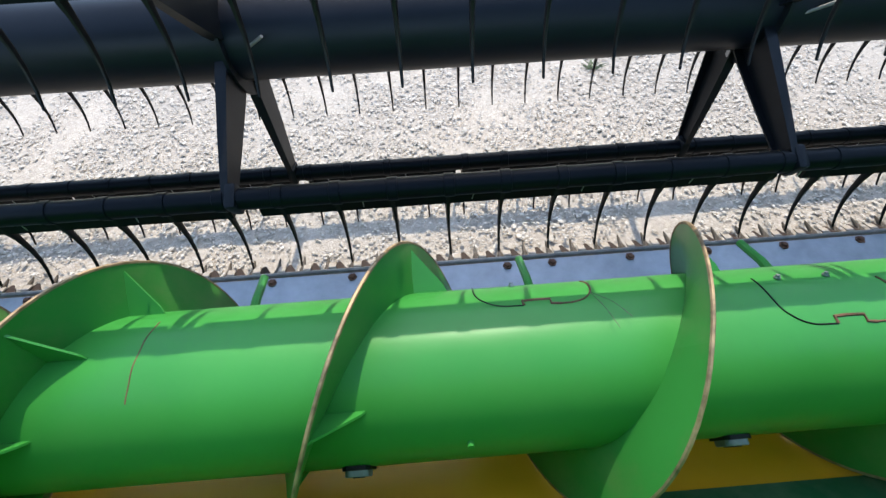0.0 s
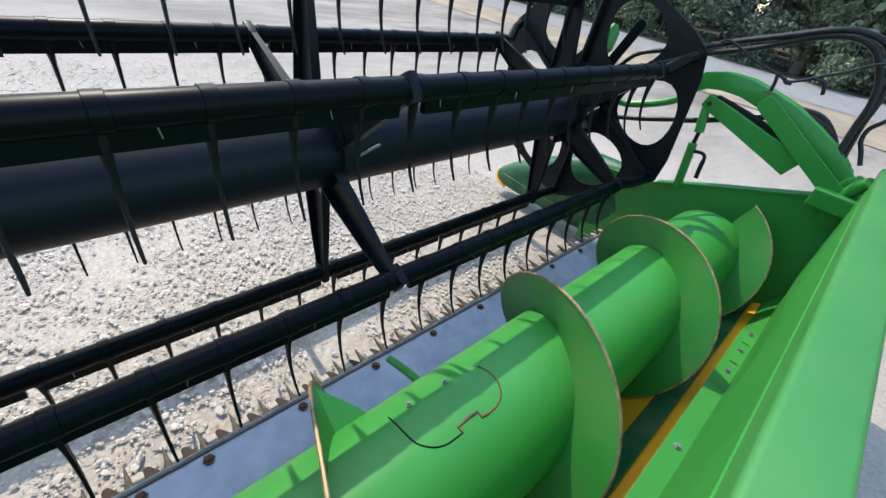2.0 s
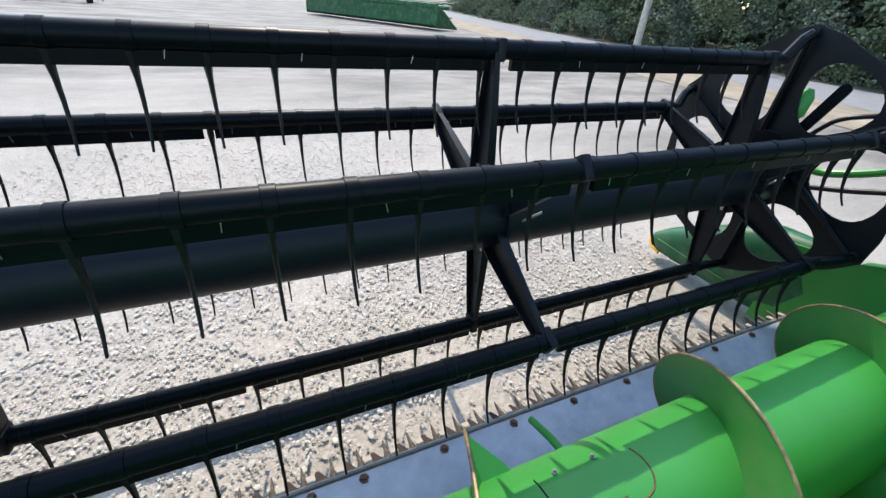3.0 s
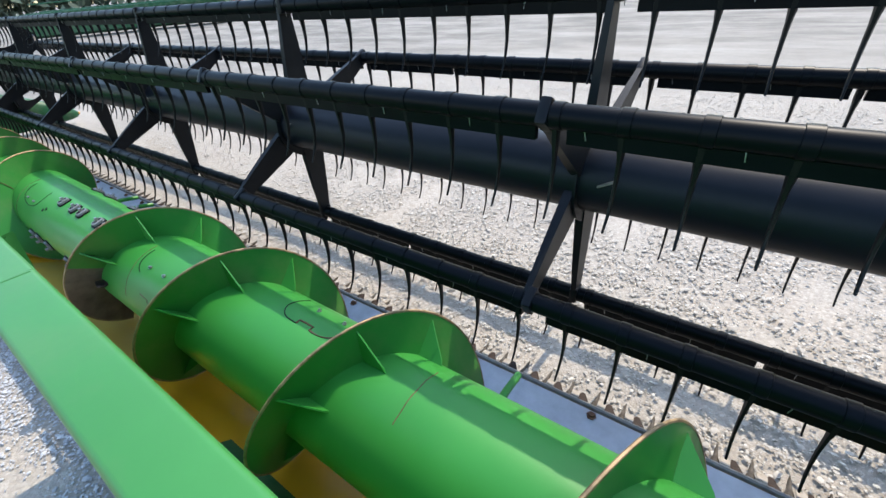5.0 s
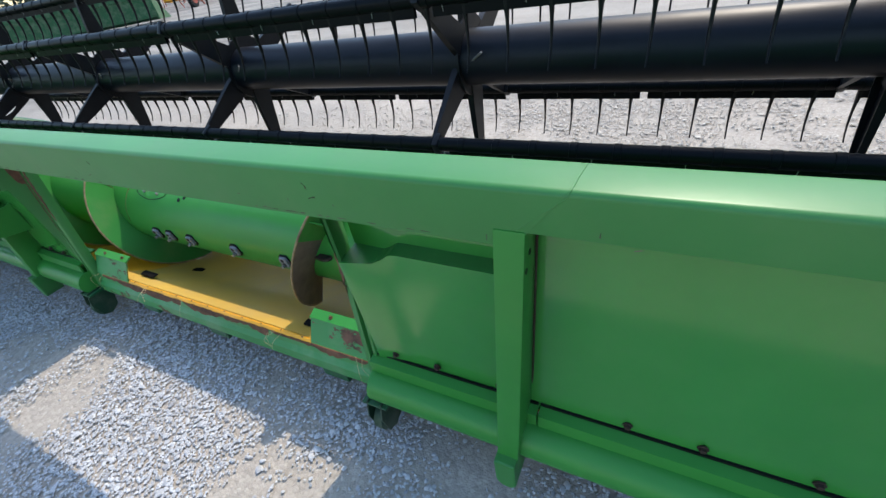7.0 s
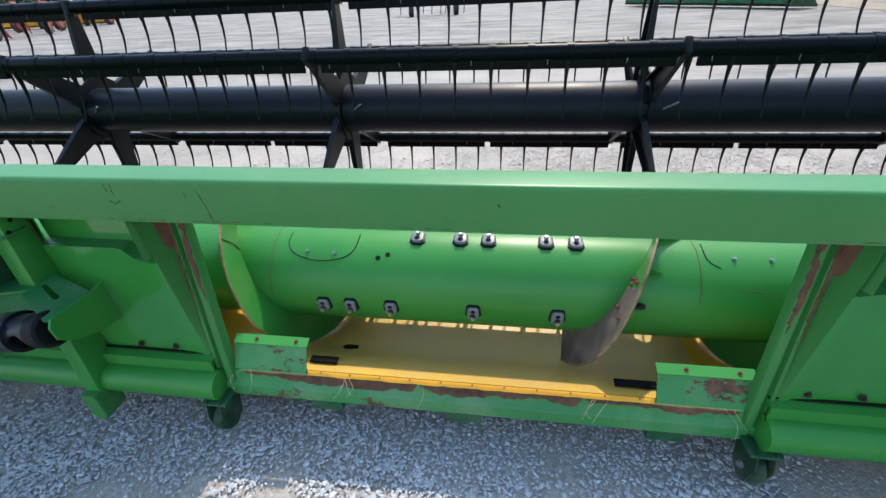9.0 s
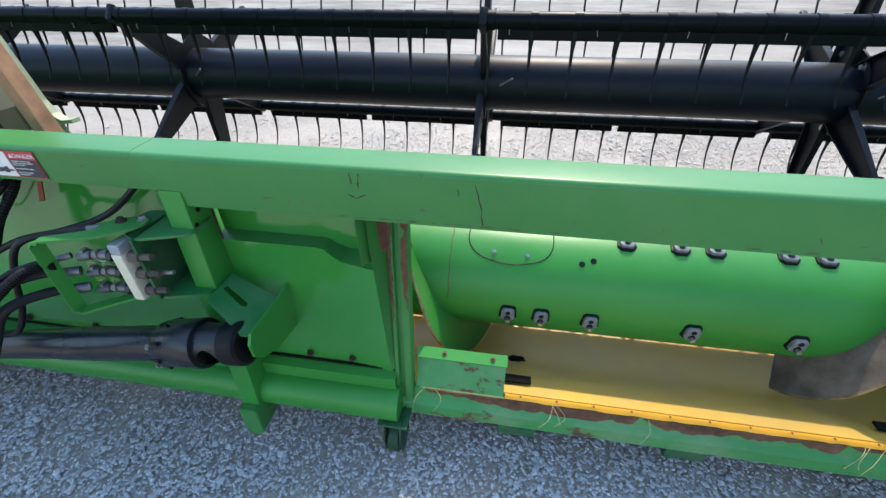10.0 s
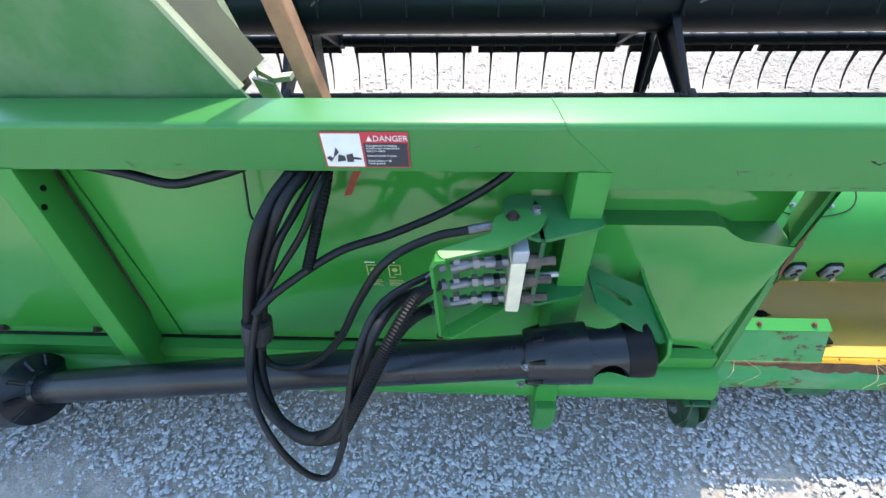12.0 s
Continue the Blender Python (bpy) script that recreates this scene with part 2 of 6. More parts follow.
def box(x0, x1, y0, y1, z0, z1, bevel=0.003):
    bm = bmesh.new()
    bmesh.ops.create_cube(bm, size=1)
    bmesh.ops.scale(bm, vec=(x1 - x0, y1 - y0, z1 - z0), verts=bm.verts)
    bmesh.ops.translate(bm, vec=((x0 + x1) / 2, (y0 + y1) / 2, (z0 + z1) / 2), verts=bm.verts)
    if bevel:
        bmesh.ops.bevel(bm, geom=bm.edges, offset=bevel, segments=2, affect="EDGES", profile=0.6)
    return bm


def prism(profile, a, b, axis="x", bevel=0.0):
    """Extrudes a closed outline, given in the two other axes, from a to b along an axis."""
    bm = bmesh.new()

    def p(u, v, w):
        return {"x": (w, u, v), "y": (u, w, v), "z": (u, v, w)}[axis]

    lo = [bm.verts.new(p(u, v, a)) for u, v in profile]
    hi = [bm.verts.new(p(u, v, b)) for u, v in profile]
    n = len(profile)
    for i in range(n):
        bm.faces.new((lo[i], lo[(i + 1) % n], hi[(i + 1) % n], hi[i]))
    bm.faces.new(lo[::-1])
    bm.faces.new(hi)
    bmesh.ops.recalc_face_normals(bm, faces=bm.faces)
    if bevel:
        bmesh.ops.bevel(bm, geom=bm.edges, offset=bevel, segments=2, affect="EDGES", profile=0.6)
    return bm


def sheet(points, a, b, t=0.004, axis="x"):
    """A bent plate: an open polyline with thickness, extruded along an axis."""
    pts = [Vector(p) for p in points]
    left, right = [], []
    for i, p in enumerate(pts):
        d = (pts[min(i + 1, len(pts) - 1)] - pts[max(i - 1, 0)]).normalized()
        n = Vector((-d.y, d.x)) * t / 2
        left.append(p + n)
        right.append(p - n)
    return prism([tuple(q) for q in left + right[::-1]], a, b, axis)


def tube_path(points, r, sides=12, cap=True, closed=False):
    """A round bar or hose along a polyline; r may be one number or one for each point."""
    pts = [Vector(p) for p in points]
    rs = r if isinstance(r, (list, tuple)) else [r] * len(pts)
    verts, faces = [], []
    up = Vector((0, 0, 1))
    d0 = (pts[1] - pts[0]).normalized()
    side = d0.cross(up)
    if side.length < 0.1:
        side = d0.cross(Vector((0, 1, 0)))
    side.normalize()
    for i, p in enumerate(pts):
        d = (pts[min(i + 1, len(pts) - 1)] - pts[max(i - 1, 0)]).normalized()
        side = (side - d * side.dot(d)).normalized()
        w = d.cross(side)
        for k in range(sides):
            a = 2 * math.pi * k / sides
            verts.append(tuple(p + (side * math.cos(a) + w * math.sin(a)) * rs[i]))
    for i in range(len(pts) - 1):
        for k in range(sides):
            faces.append((i * sides + k, i * sides + (k + 1) % sides, (i + 1) * sides + (k + 1) % sides, (i + 1) * sides + k))
    if cap:
        faces.append(tuple(range(sides))[::-1])
        faces.append(tuple((len(pts) - 1) * sides + k for k in range(sides)))
    return verts, faces


def curve_points(points, steps=8):
    """A smooth line through the given points."""
    p = [Vector(q) for q in points]
    p = [2 * p[0] - p[1]] + p + [2 * p[-1] - p[-2]]
    out = []
    for i in range(1, len(p) - 2):
        for s in range(steps):
            t = s / steps
            a, b, c, d = p[i - 1 : i + 3]
            out.append(0.5 * ((2 * b) + (c - a) * t + (2 * a - 5 * b + 4 * c - d) * t * t + (3 * b - a - 3 * c + d) * t ** 3))
    out.append(p[-2])
    return [tuple(q) for q in out]


def disc_x(x0, x1, y, z, r, sides=24):
    """A round plate or boss whose axis is x."""
    return tube_path([(x0, y, z), (x1, y, z)], r, sides)


def disc_y(y0, y1, x, z, r, sides=16):
    return tube_path([(x, y0, z), (x, y1, z)], r, sides)


def disc_z(z0, z1, x, y, r, sides=12):
    return tube_path([(x, y, z0), (x, y, z1)], r, sides)


def shared(name, mesh, parent, m):
    ob = new(name, mesh)
    ob.parent = parent
    ob.matrix_basis = m
    return ob


def mesh_of(name, data, material, angle=None):
    me = bpy.data.meshes.new(name)
    if isinstance(data, bmesh.types.BMesh):
        data.to_mesh(me)
        data.free()
    else:
        me.from_pydata(data[0], [], data[1])
    me.materials.append(material)
    if angle:
        me.polygons.foreach_set("use_smooth", [True] * len(me.polygons))
        me.set_sharp_from_angle(angle=radians(angle))
    return me


BOLT = mesh_of("bolt", tube_path([(0, 0, 0), (0, 0, 0.004), (0, 0, 0.0041), (0, 0, 0.011)], [0.013, 0.013, 0.0085, 0.008], 6), STEEL)
BOLT_RUST = mesh_of("rusty_bolt", tube_path([(0, 0, 0), (0, 0, 0.003), (0, 0, 0.0031), (0, 0, 0.010)], [0.014, 0.014, 0.009, 0.008], 6), RUST)

BOLT_DARK = mesh_of("dark_bolt", tube_path([(0, 0, 0), (0, 0, 0.003), (0, 0, 0.0031), (0, 0, 0.009)], [0.010, 0.010, 0.0065, 0.006], 6), DARK_STEEL)


def bolt(parent, x, y, z, way="y-", mesh=None):
    turn = {"y-": (90, 0, 0), "z+": (0, 0, 0), "x-": (0, -90, 0), "y+": (-90, 0, 0)}[way]
    return shared("bolt", mesh or BOLT, parent, pose(x, y, z, *turn))

# ---- ground and distance ----
X_LEFT, X_RIGHT = -5.20, 4.20


def ground_mesh():
    """One sheet to the horizon: a fine middle inside wide skirts."""
    cuts = [-900, -120, -30, -8] + [-8 + 0.5 * k for k in range(1, 37)] + [14, 18, 30, 60, 150, 900]
    verts, faces = [], []
    n = len(cuts)
    for y in cuts:
        for x in cuts:
            near = abs(x) < 9 and abs(y) < 9
            verts.append((x, y, -0.006 + (0.010 * noise.noise((x * 0.9, y * 0.9, 1.7)) if near else 0)))
    for j in range(n - 1):
        for i in range(n - 1):
            k = j * n + i
            faces.append((k, k + 1, k + n + 1, k + n))
    return verts, faces


ground = smooth(part("ground", ground_mesh(), GRAVEL))
tagged(ground, "pale crushed gravel yard with dusty patches", "ground", kind="structure")


def strip_mesh(line, width, z):
    verts, faces = [], []
    for i, (x, y) in enumerate(line):
        verts += [(x, y, z), (x + width, y, z)]
        if i:
            k = 2 * i
            faces.append((k - 2, k - 1, k + 1, k))
    return verts, faces


ROAD_LINE = [(9.5, -120), (11.6, -30), (12.6, -8), (13.2, 2), (13.9, 10), (15.2, 20), (18.0, 34), (26, 70), (60, 220)]
tagged(part("road", strip_mesh(ROAD_LINE, 3.6, 0.012), ROADM), "grey worn asphalt lane beyond the yard", "road", kind="structure")
tagged(part("verge", strip_mesh([(x - 2.6, y) for x, y in ROAD_LINE], 2.6, 0.006), VERGE), "brown dry grass verge beside the lane", "verge", kind="structure")
tagged(part("verge", strip_mesh([(x + 3.6, y) for x, y in ROAD_LINE], 60.0, 0.006), LITTER), "rough ground under the trees", "verge", kind="structure")


def stones_mesh(count, areas, seed, mean, flat, patchy=0.0):
    """Crushed stones: squashed, jittered lumps, sunk a little into the yard."""
    rng = np.random.default_rng(seed)
    g = (1 + 5 ** 0.5) / 2
    base = np.array([(-1, g, 0), (1, g, 0), (-1, -g, 0), (1, -g, 0), (0, -1, g), (0, 1, g), (0, -1, -g), (0, 1, -g), (g, 0, -1), (g, 0, 1), (-g, 0, -1), (-g, 0, 1)]) / 1.9
    tri = np.array([(0, 11, 5), (0, 5, 1), (0, 1, 7), (0, 7, 10), (0, 10, 11), (1, 5, 9), (5, 11, 4), (11, 10, 2), (10, 7, 6), (7, 1, 8), (3, 9, 4), (3, 4, 2), (3, 2, 6), (3, 6, 8), (3, 8, 9), (4, 9, 5), (2, 4, 11), (6, 2, 10), (8, 6, 7), (9, 8, 1)])
    keep = base[tri].mean(1)[:, 2] > -0.45
    tri = tri[keep]
    share = np.array([a[4] for a in areas], float)
    pick = rng.choice(len(areas), count, p=share / share.sum())
    a = np.array([a[:4] for a in areas])[pick]
    u = rng.random((count, 2))
    px, py = a[:, 0] + u[:, 0] * (a[:, 1] - a[:, 0]), a[:, 2] + u[:, 1] * (a[:, 3] - a[:, 2])
    px, py = px + rng.normal(0, 0.28, count), py + rng.normal(0, 0.28, count) * np.where(py > 0.6, 1, 0.5)
    if patchy:
        # fines lie between the stones in patches
        lie = np.array([noise.noise((x * 2.1, y * 2.1, 0.4)) + 0.6 * noise.noise((x * 6.3, y * 6.3, 5.2)) for x, y in zip(px, py)])
        kept = lie + rng.normal(0, 0.22, count) > -0.30 + patchy
        px, py, count = px[kept], py[kept], int(kept.sum())
    size = mean * np.exp(rng.normal(0, 0.36, count)) + 0.0015
    v = base[None] * (1 + rng.uniform(-0.26, 0.26, (count, 12, 3)))
    v *= (size[:, None] * rng.uniform(0.6, 1.35, (count, 3)))[:, None, :]
    v[:, :, 2] *= flat
    ang = rng.uniform(0, 6.283, count)
    c, s = np.cos(ang)[:, None], np.sin(ang)[:, None]
    x = v[:, :, 0] * c - v[:, :, 1] * s
    y = v[:, :, 0] * s + v[:, :, 1] * c
    z = v[:, :, 2] + 0.0015 + size[:, None] * 0.10
    verts = np.stack([x + px[:, None], y + py[:, None], z], 2).reshape(-1, 3)
    faces = (tri[None] + 12 * np.arange(count)[:, None, None]).reshape(-1, 3)
    return verts.tolist(), faces.tolist()


STONE_AREAS = [(-0.6, 4.3, 0.85, 3.2, 5.0), (-4.2, -0.6, 0.85, 3.2, 1.5), (-2.0, 4.5, 3.2, 5.5, 1.6)]
tagged(smooth(part("gravel_stones", stones_mesh(80000, STONE_AREAS, 5, 0.0034, 0.34, 0.02), STONE), 22), "loose crushed grey and buff stones before the cutterbar", "gravel", kind="stuff")
tagged(smooth(part("gravel_stones", stones_mesh(14000, STONE_AREAS, 15, 0.0056, 0.32, 0.10), STONE), 22), "larger buff crushed stones before the cutterbar", "gravel", kind="stuff")
tuft = thing("weed_tuft", "small dry olive weed tuft growing in the gravel", "weed", at=(2.77, 2.25, 0))
rng = random.Random(21)
for k in range(26):
    a, l = rng.uniform(0, 6.283), rng.uniform(0.03, 0.075)
    r = rng.uniform(0, 0.03)
    bx, by = r * math.cos(a * 3), r * math.sin(a * 3)
    part("blade", tube_path([(bx, by, -0.004), (bx + 0.35 * l * math.cos(a), by + 0.35 * l * math.sin(a), 0.012), (bx + l * math.cos(a), by + l * math.sin(a), 0.016 + 0.2 * l)], [0.0035, 0.0030, 0.0008], 4), LEAF2, tuft)
REAR = [(-3.3, 1.4, -0.85, 0.30, 1.0)]
tagged(smooth(part("gravel_stones", stones_mesh(74000, REAR, 6, 0.0027, 0.45, 0.05), STONE_LIFTED), 35), "loose crushed grey stones behind the header", "gravel", kind="stuff")
tagged(smooth(part("gravel_stones", stones_mesh(9000, REAR, 7, 0.0040, 0.42, 0.10), STONE_LIFTED), 35), "larger crushed grey stones behind the header", "gravel", kind="stuff")

# ---- header frame ----
frame_ob = thing("header_frame", "green painted steel grain header frame with rust on its opening", "grain header")
OPEN_L, OPEN_R = -1.228, 0.211
SEAM_L, SEAM_R = -1.722, 0.752


def folded(y0, y1, z0, z1, r=0.010, lean=0.004):
    """Outline of a folded beam with rounded upper corners."""
    pts = [(y0 + lean, z0)]
    for k in range(5):
        a = radians(180 - 22.5 * k)
        pts.append((y0 + r + r * math.cos(a), z1 - r + r * math.sin(a)))
    for k in range(5):
        a = radians(90 - 22.5 * k)
        pts.append((y1 - r + r * math.cos(a), z1 - r + r * math.sin(a)))
    return pts + [(y1 - 0.003, z0)]


BEAM_OUT = folded(0.0064, 0.094, 0.804, 0.879)
BEAM_MID = folded(0.0060, 0.0943, 0.774, 0.8793)


def beam_length(profile, a, b, cut_a=0.0, cut_b=0.0):
    """A length of the top beam; the cuts slant its ends as the joint's weld runs."""
    bm = prism(profile, a, b)
    zs = [p[1] for p in profile]
    top, low = max(zs), min(zs)
    for v in bm.verts:
        k = (top - v.co.z) / (top - low)
        v.co.x += (cut_a if abs(v.co.x - a) < 1e-4 else cut_b) * k
    return bm


smooth(part("top_beam", beam_length(BEAM_OUT, X_LEFT, SEAM_L + 0.01, 0, 0.07), GREEN_WORN, frame_ob, "outer length of folded green top beam"), 30)
smooth(part("top_beam", beam_length(BEAM_MID, SEAM_L, SEAM_R, 0.08, -0.08), GREEN_WORN, frame_ob, "deeper scraped middle length of green top beam"), 30)
smooth(part("top_beam", beam_length(BEAM_OUT, SEAM_R - 0.01, X_RIGHT, -0.07, 0), GREEN_WORN, frame_ob, "outer length of folded green top beam"), 30)
for s, k in ((SEAM_L, 1), (SEAM_R, -1)):
    weld = curve_points([(s - k * 0.008, 0.086, 0.8788), (s - k * 0.004, 0.050, 0.8788), (s - k * 0.002, 0.018, 0.8788), (s + k * 0.001, 0.0086, 0.875), (s + k * 0.006, 0.0070, 0.867), (s + k * 0.04, 0.0082, 0.837), (s + k * 0.074, 0.0092, 0.806)], 4)
    smooth(part("weld", tube_path(weld, 0.0012, 6), GREEN_WORN, frame_ob))

# back panels: outer ones straight, the two beside the opening with a stepped recess
PANEL = [(0.078, 0.82), (0.066, 0.42), (0.060, 0.335), (0.060, 0.275)]
for a, b in ((X_LEFT, -2.52), (-2.515, -1.672), (0.662, X_RIGHT)):
    smooth(part("back_panel", sheet(PANEL, a, b, 0.005), GREEN_PANEL, frame_ob), 20)
STEP = [(0.0, 0.642), (0.075, 0.640), (0.098, 0.650), (0.115, 0.662), (0.135, 0.664)]


def panel_y(d, z):
    """Rear face of a panel beside the opening; d: distance from its edge, where it is bent to the rear."""
    f = min(1.0, max(0.0, (z - 0.24) / 0.47))
    edge = 0.055 - 0.027 * f
    return edge + (0.060 - edge) * min(1.0, max(0.0, d - 0.01) / 0.11)


for o, k in ((-1.655, -1), (0.652, 1)):
    q = OPEN_L if k < 0 else OPEN_R
    far_d = abs(o - q)
    verts, faces = [], []
    cols = [0.0, 0.010, 0.03, 0.055, 0.075, 0.098, 0.115, 0.135, 0.2, far_d - 0.062]
    rows_z = [0.275, 0.33, 0.40, 0.48, 0.56, 0.62]
    n = len(rows_z) + 1
    for back in (0.0, 0.004):
        for c in cols:
            top = float(np.interp(c, [p[0] for p in STEP], [p[1] for p in STEP]))
            for z in rows_z + [top]:
                d0 = 0.052 + 0.010 * min(1.0, (z - 0.24) / 0.47)
                verts.append((q + k * (d0 + c * (far_d - d0) / (far_d - 0.062)), panel_y(c, z) + back, z))
    m = len(cols) * n
    for i in range(len(cols) - 1):
        for j in range(n - 1):
            a, b = i * n + j, (i + 1) * n + j
            faces += [(a, b, b + 1, a + 1), (m + a, m + a + 1, m + b + 1, m + b)]
        a, b = i * n + n - 1, (i + 1) * n + n - 1
        faces.append((a, b, m + b, m + a))
    smooth(part("back_panel", (verts, faces), GREEN_PANEL, frame_ob), 40)
    # the dark shelf that the panel's upper edge folds into, and the sheet behind it
    verts, faces = [], []
    line = [(c, z) for c, z in STEP] + [(far_d - 0.062, 0.664)]
    for c, z in line:
        x = q + k * (0.062 + c)
        verts += [(x, panel_y(c, z) + 0.001, z), (x, 0.100, z + 0.004), (x, 0.100, z), (x, panel_y(c, z) + 0.001, z - 0.004)]
    for i in range(len(line) - 1):
        for j in range(4):
            faces.append((4 * i + j, 4 * i + (j + 1) % 4, 4 * i + 4 + (j + 1) % 4, 4 * i + 4 + j))
    faces += [(3, 2, 1, 0), tuple(4 * len(line) - 4 + j for j in range(4))]
    part("recess_shelf", (verts, faces), GREEN_WORN, frame_ob)
    part("recess_back", sheet([(0.088, 0.80), (0.098, 0.785), (0.101, 0.46)], *sorted((q + k * 0.06, o)), 0.004), GREEN_PANEL, frame_ob)
    # slanting plate over the corner, its paint worn through beside the opening
    wall = [(q + k * 0.044, 0.092), (q + k * 0.048, 0.094), (q + k * 0.082, 0.024), (q + k * 0.079, 0.019)]
    bm = prism(wall, 0.655, 0.778, "z")
    part("corner_plate", bm, GREEN_WORN, frame_ob)
    rust = [(0.0, 0.776), (0.34, 0.776), (0.46, 0.762), (0.30, 0.750), (0.52, 0.738), (0.58, 0.720), (0.36, 0.714), (0.62, 0.70), (0.44, 0.688), (0.30, 0.670), (0.16, 0.657), (0.0, 0.656)]
    bm = prism(rust, -0.0012, 0.001, "y")
    for v in bm.verts:
        f, d = v.co.x, v.co.y
        v.co.x, v.co.y = q + k * (0.044 + 0.035 * f) - k * 0.0012 + k * d, 0.091 - 0.072 * f + d
    part("rust_patch", bm, RUST, frame_ob, "paint worn away to brown rust")

# ledge and bolts under the panels, and the lower tube
for a, b, bx in ((X_LEFT, -1.680, (-3.6, -3.3, -2.95, -2.72, -2.36, -2.14, -1.90)), (-1.670, OPEN_L - 0.04, (-1.50, -1.385)), (OPEN_R + 0.03, 0.690, (0.32, 0.44, 0.60)), (0.694, X_RIGHT, (0.87, 1.0, 1.17, 1.36, 1.62, 1.95, 2.4, 2.9, 3.4))):
    smooth(part("lower_ledge", prism([(0.062, 0.298), (0.030, 0.292), (0.028, 0.240), (0.033, 0.238), (0.036, 0.285), (0.062, 0.290)], a, b), GREEN, frame_ob), 20)
    part("ledge_seam", prism([(0.0575, 0.300), (0.0525, 0.300), (0.0525, 0.306), (0.0575, 0.306)], a, b), PLASTIC, frame_ob)
    for x in bx:
        bolt(frame_ob, x, 0.0555, 0.325, "y-", BOLT_DARK)
for a, b in ((X_LEFT, OPEN_L - 0.03), (OPEN_R + 0.03, X_RIGHT)):
    smooth(part("lower_tube", tube_path([(a, 0.030, 0.205), (b, 0.030, 0.205)], 0.050, 20), GREEN, frame_ob))

# posts: tapered channels that stand out to the rear and end in a foot


def rear_post(x, w, label="", lean=0.0, foot=True, out=1.0):
    """A folded box channel on the back sheet; out: how far its foot stands to the rear."""
    face = [(0.006, 0.806), (-0.010 * out, 0.55), (-0.026 * out, 0.30), (-0.040 * out, 0.15)]
    p = part("post", prism([(0.066, 0.806)] + face + [(0.02, 0.13), (0.066, 0.25)], x - w / 2, x + w / 2, "x", 0.004), GREEN, frame_ob, label)
    smooth(p, 40)
    for v in p.data.vertices:
        v.co.x += lean * (0.8 - v.co.z)
    if foot:
        f = [(x - w / 2, 0.20), (x + w / 2, 0.20), (x + w / 2, 0.110), (x + w / 2 - 0.012, 0.090), (x - w / 2 + 0.012, 0.090), (x - w / 2, 0.110)]
        q = part("foot", prism([(u + lean * 0.65, v) for u, v in f], -0.058 * out, 0.02, "y", 0.006), GREEN_WORN, p, "scuffed green foot")
    for k in (-1, 1):
        e = x + k * w / 2 + lean * 0.6
        part("gusset", prism([(e - k * 0.004, -0.026 * out), (e + k * 0.066, 0.050), (e - k * 0.004, 0.050)], 0.204, 0.209, "z"), GREEN, p)
    for z, dy in ((0.755, 0.030), (0.73, 0.012)):
        b = part("bolt_hole", disc_x(x + w / 2 - 0.001, x + w / 2 + 0.0012, dy, z, 0.0055, 10), PLASTIC, p)
        b.location.x = lean * (0.8 - z)
    part("weld_seam", tube_path([(x + w / 2 + 0.002 + lean * (0.8 - z), 0.0615 + 0.006 * (z - 0.35), z) for z in (0.79, 0.6, 0.45, 0.31)], 0.0022, 5), DARK_STEEL, p)
    return p


rear_post(-1.668, 0.050, lean=0.025)
rear_post(0.668, 0.050, lean=-0.045)
rear_post(-2.550, 0.046, lean=-0.09, foot=False, out=0.55)
rear_post(-3.55, 0.05)
rear_post(-4.75, 0.05)

# opening: ribbed side posts, sill, end brackets and yellow floor lip


def opening_post(x, k):
    """k: the side on which the panel lies. A pressed channel: inner strip, groove and ridge, then a slanting strip to the panel."""

    def row(z):
        f = (z - 0.24) / 0.47
        y = 0.045 + 0.048 * f
        g = min(1.0, max(0.0, f))
        return [(0.0, y + 0.030), (0.0, y + 0.003), (0.003, y), (0.019, y - 0.001), (0.022, y + 0.009), (0.031, y + 0.010), (0.034, y - 0.001), (0.042, y - 0.002), (0.046, y + 0.003), (0.053 + 0.0095 * g, 0.055 - 0.0265 * g)]

    zs = [0.778 - 0.578 * i / 24 for i in range(25)]
    verts, faces = [], []
    n = len(row(0.3))
    for back in (0.0, 0.003):
        for z in zs:
            verts += [(x + k * (d + back * (0.3 if j < 2 else 0.0)), y + back, z) for j, (d, y) in enumerate(row(z))]
    m = n * len(zs)
    for i in range(len(zs) - 1):
        for j in range(n - 1):
            a, b = i * n + j, (i + 1) * n + j
            quad = (a, a + 1, b + 1, b)
            faces += [quad if k > 0 else quad[::-1], tuple(m + v for v in (quad[::-1] if k > 0 else quad))]
    p = smooth(part("opening_post", (verts, faces), GREEN_WORN, frame_ob, "opening post with paint worn to rust"), 50)
    rng = random.Random(int(100 * abs(x)))
    for d0, d1, lo, name in ((0.0, 0.014, 0.50, "broad"), (0.0350, 0.0425, 0.45, "narrow")):
        verts, faces = [], []
        steps = 40
        for i in range(steps + 1):
            z = 0.776 - (0.776 - lo) * i / steps
            y = 0.045 + 0.048 * (z - 0.24) / 0.47
            fade = min(1.0, 3.2 * (1 - i / steps))
            a = d0 + (rng.uniform(0, 0.004) if i > 10 else 0.0) * (2 - fade)
            w = a + (d1 - d0) * fade * rng.uniform(0.80, 1.0)
            if 9 < i < 13 and name == "broad":
                w = a + 0.005
            for d in (a, w):
                verts += [(x + k * d, y - 0.0030, z), (x + k * d, y + 0.004, z)]
        for i in range(steps):
            for q, r in ((0, 2), (2, 3), (3, 1), (1, 0)):
                faces.append((4 * i + q, 4 * i + r, 4 * i + 4 + r, 4 * i + 4 + q))
        part("rust_streak", (verts, faces), RUST, p, "brown rust where the paint has rubbed off")
    return p


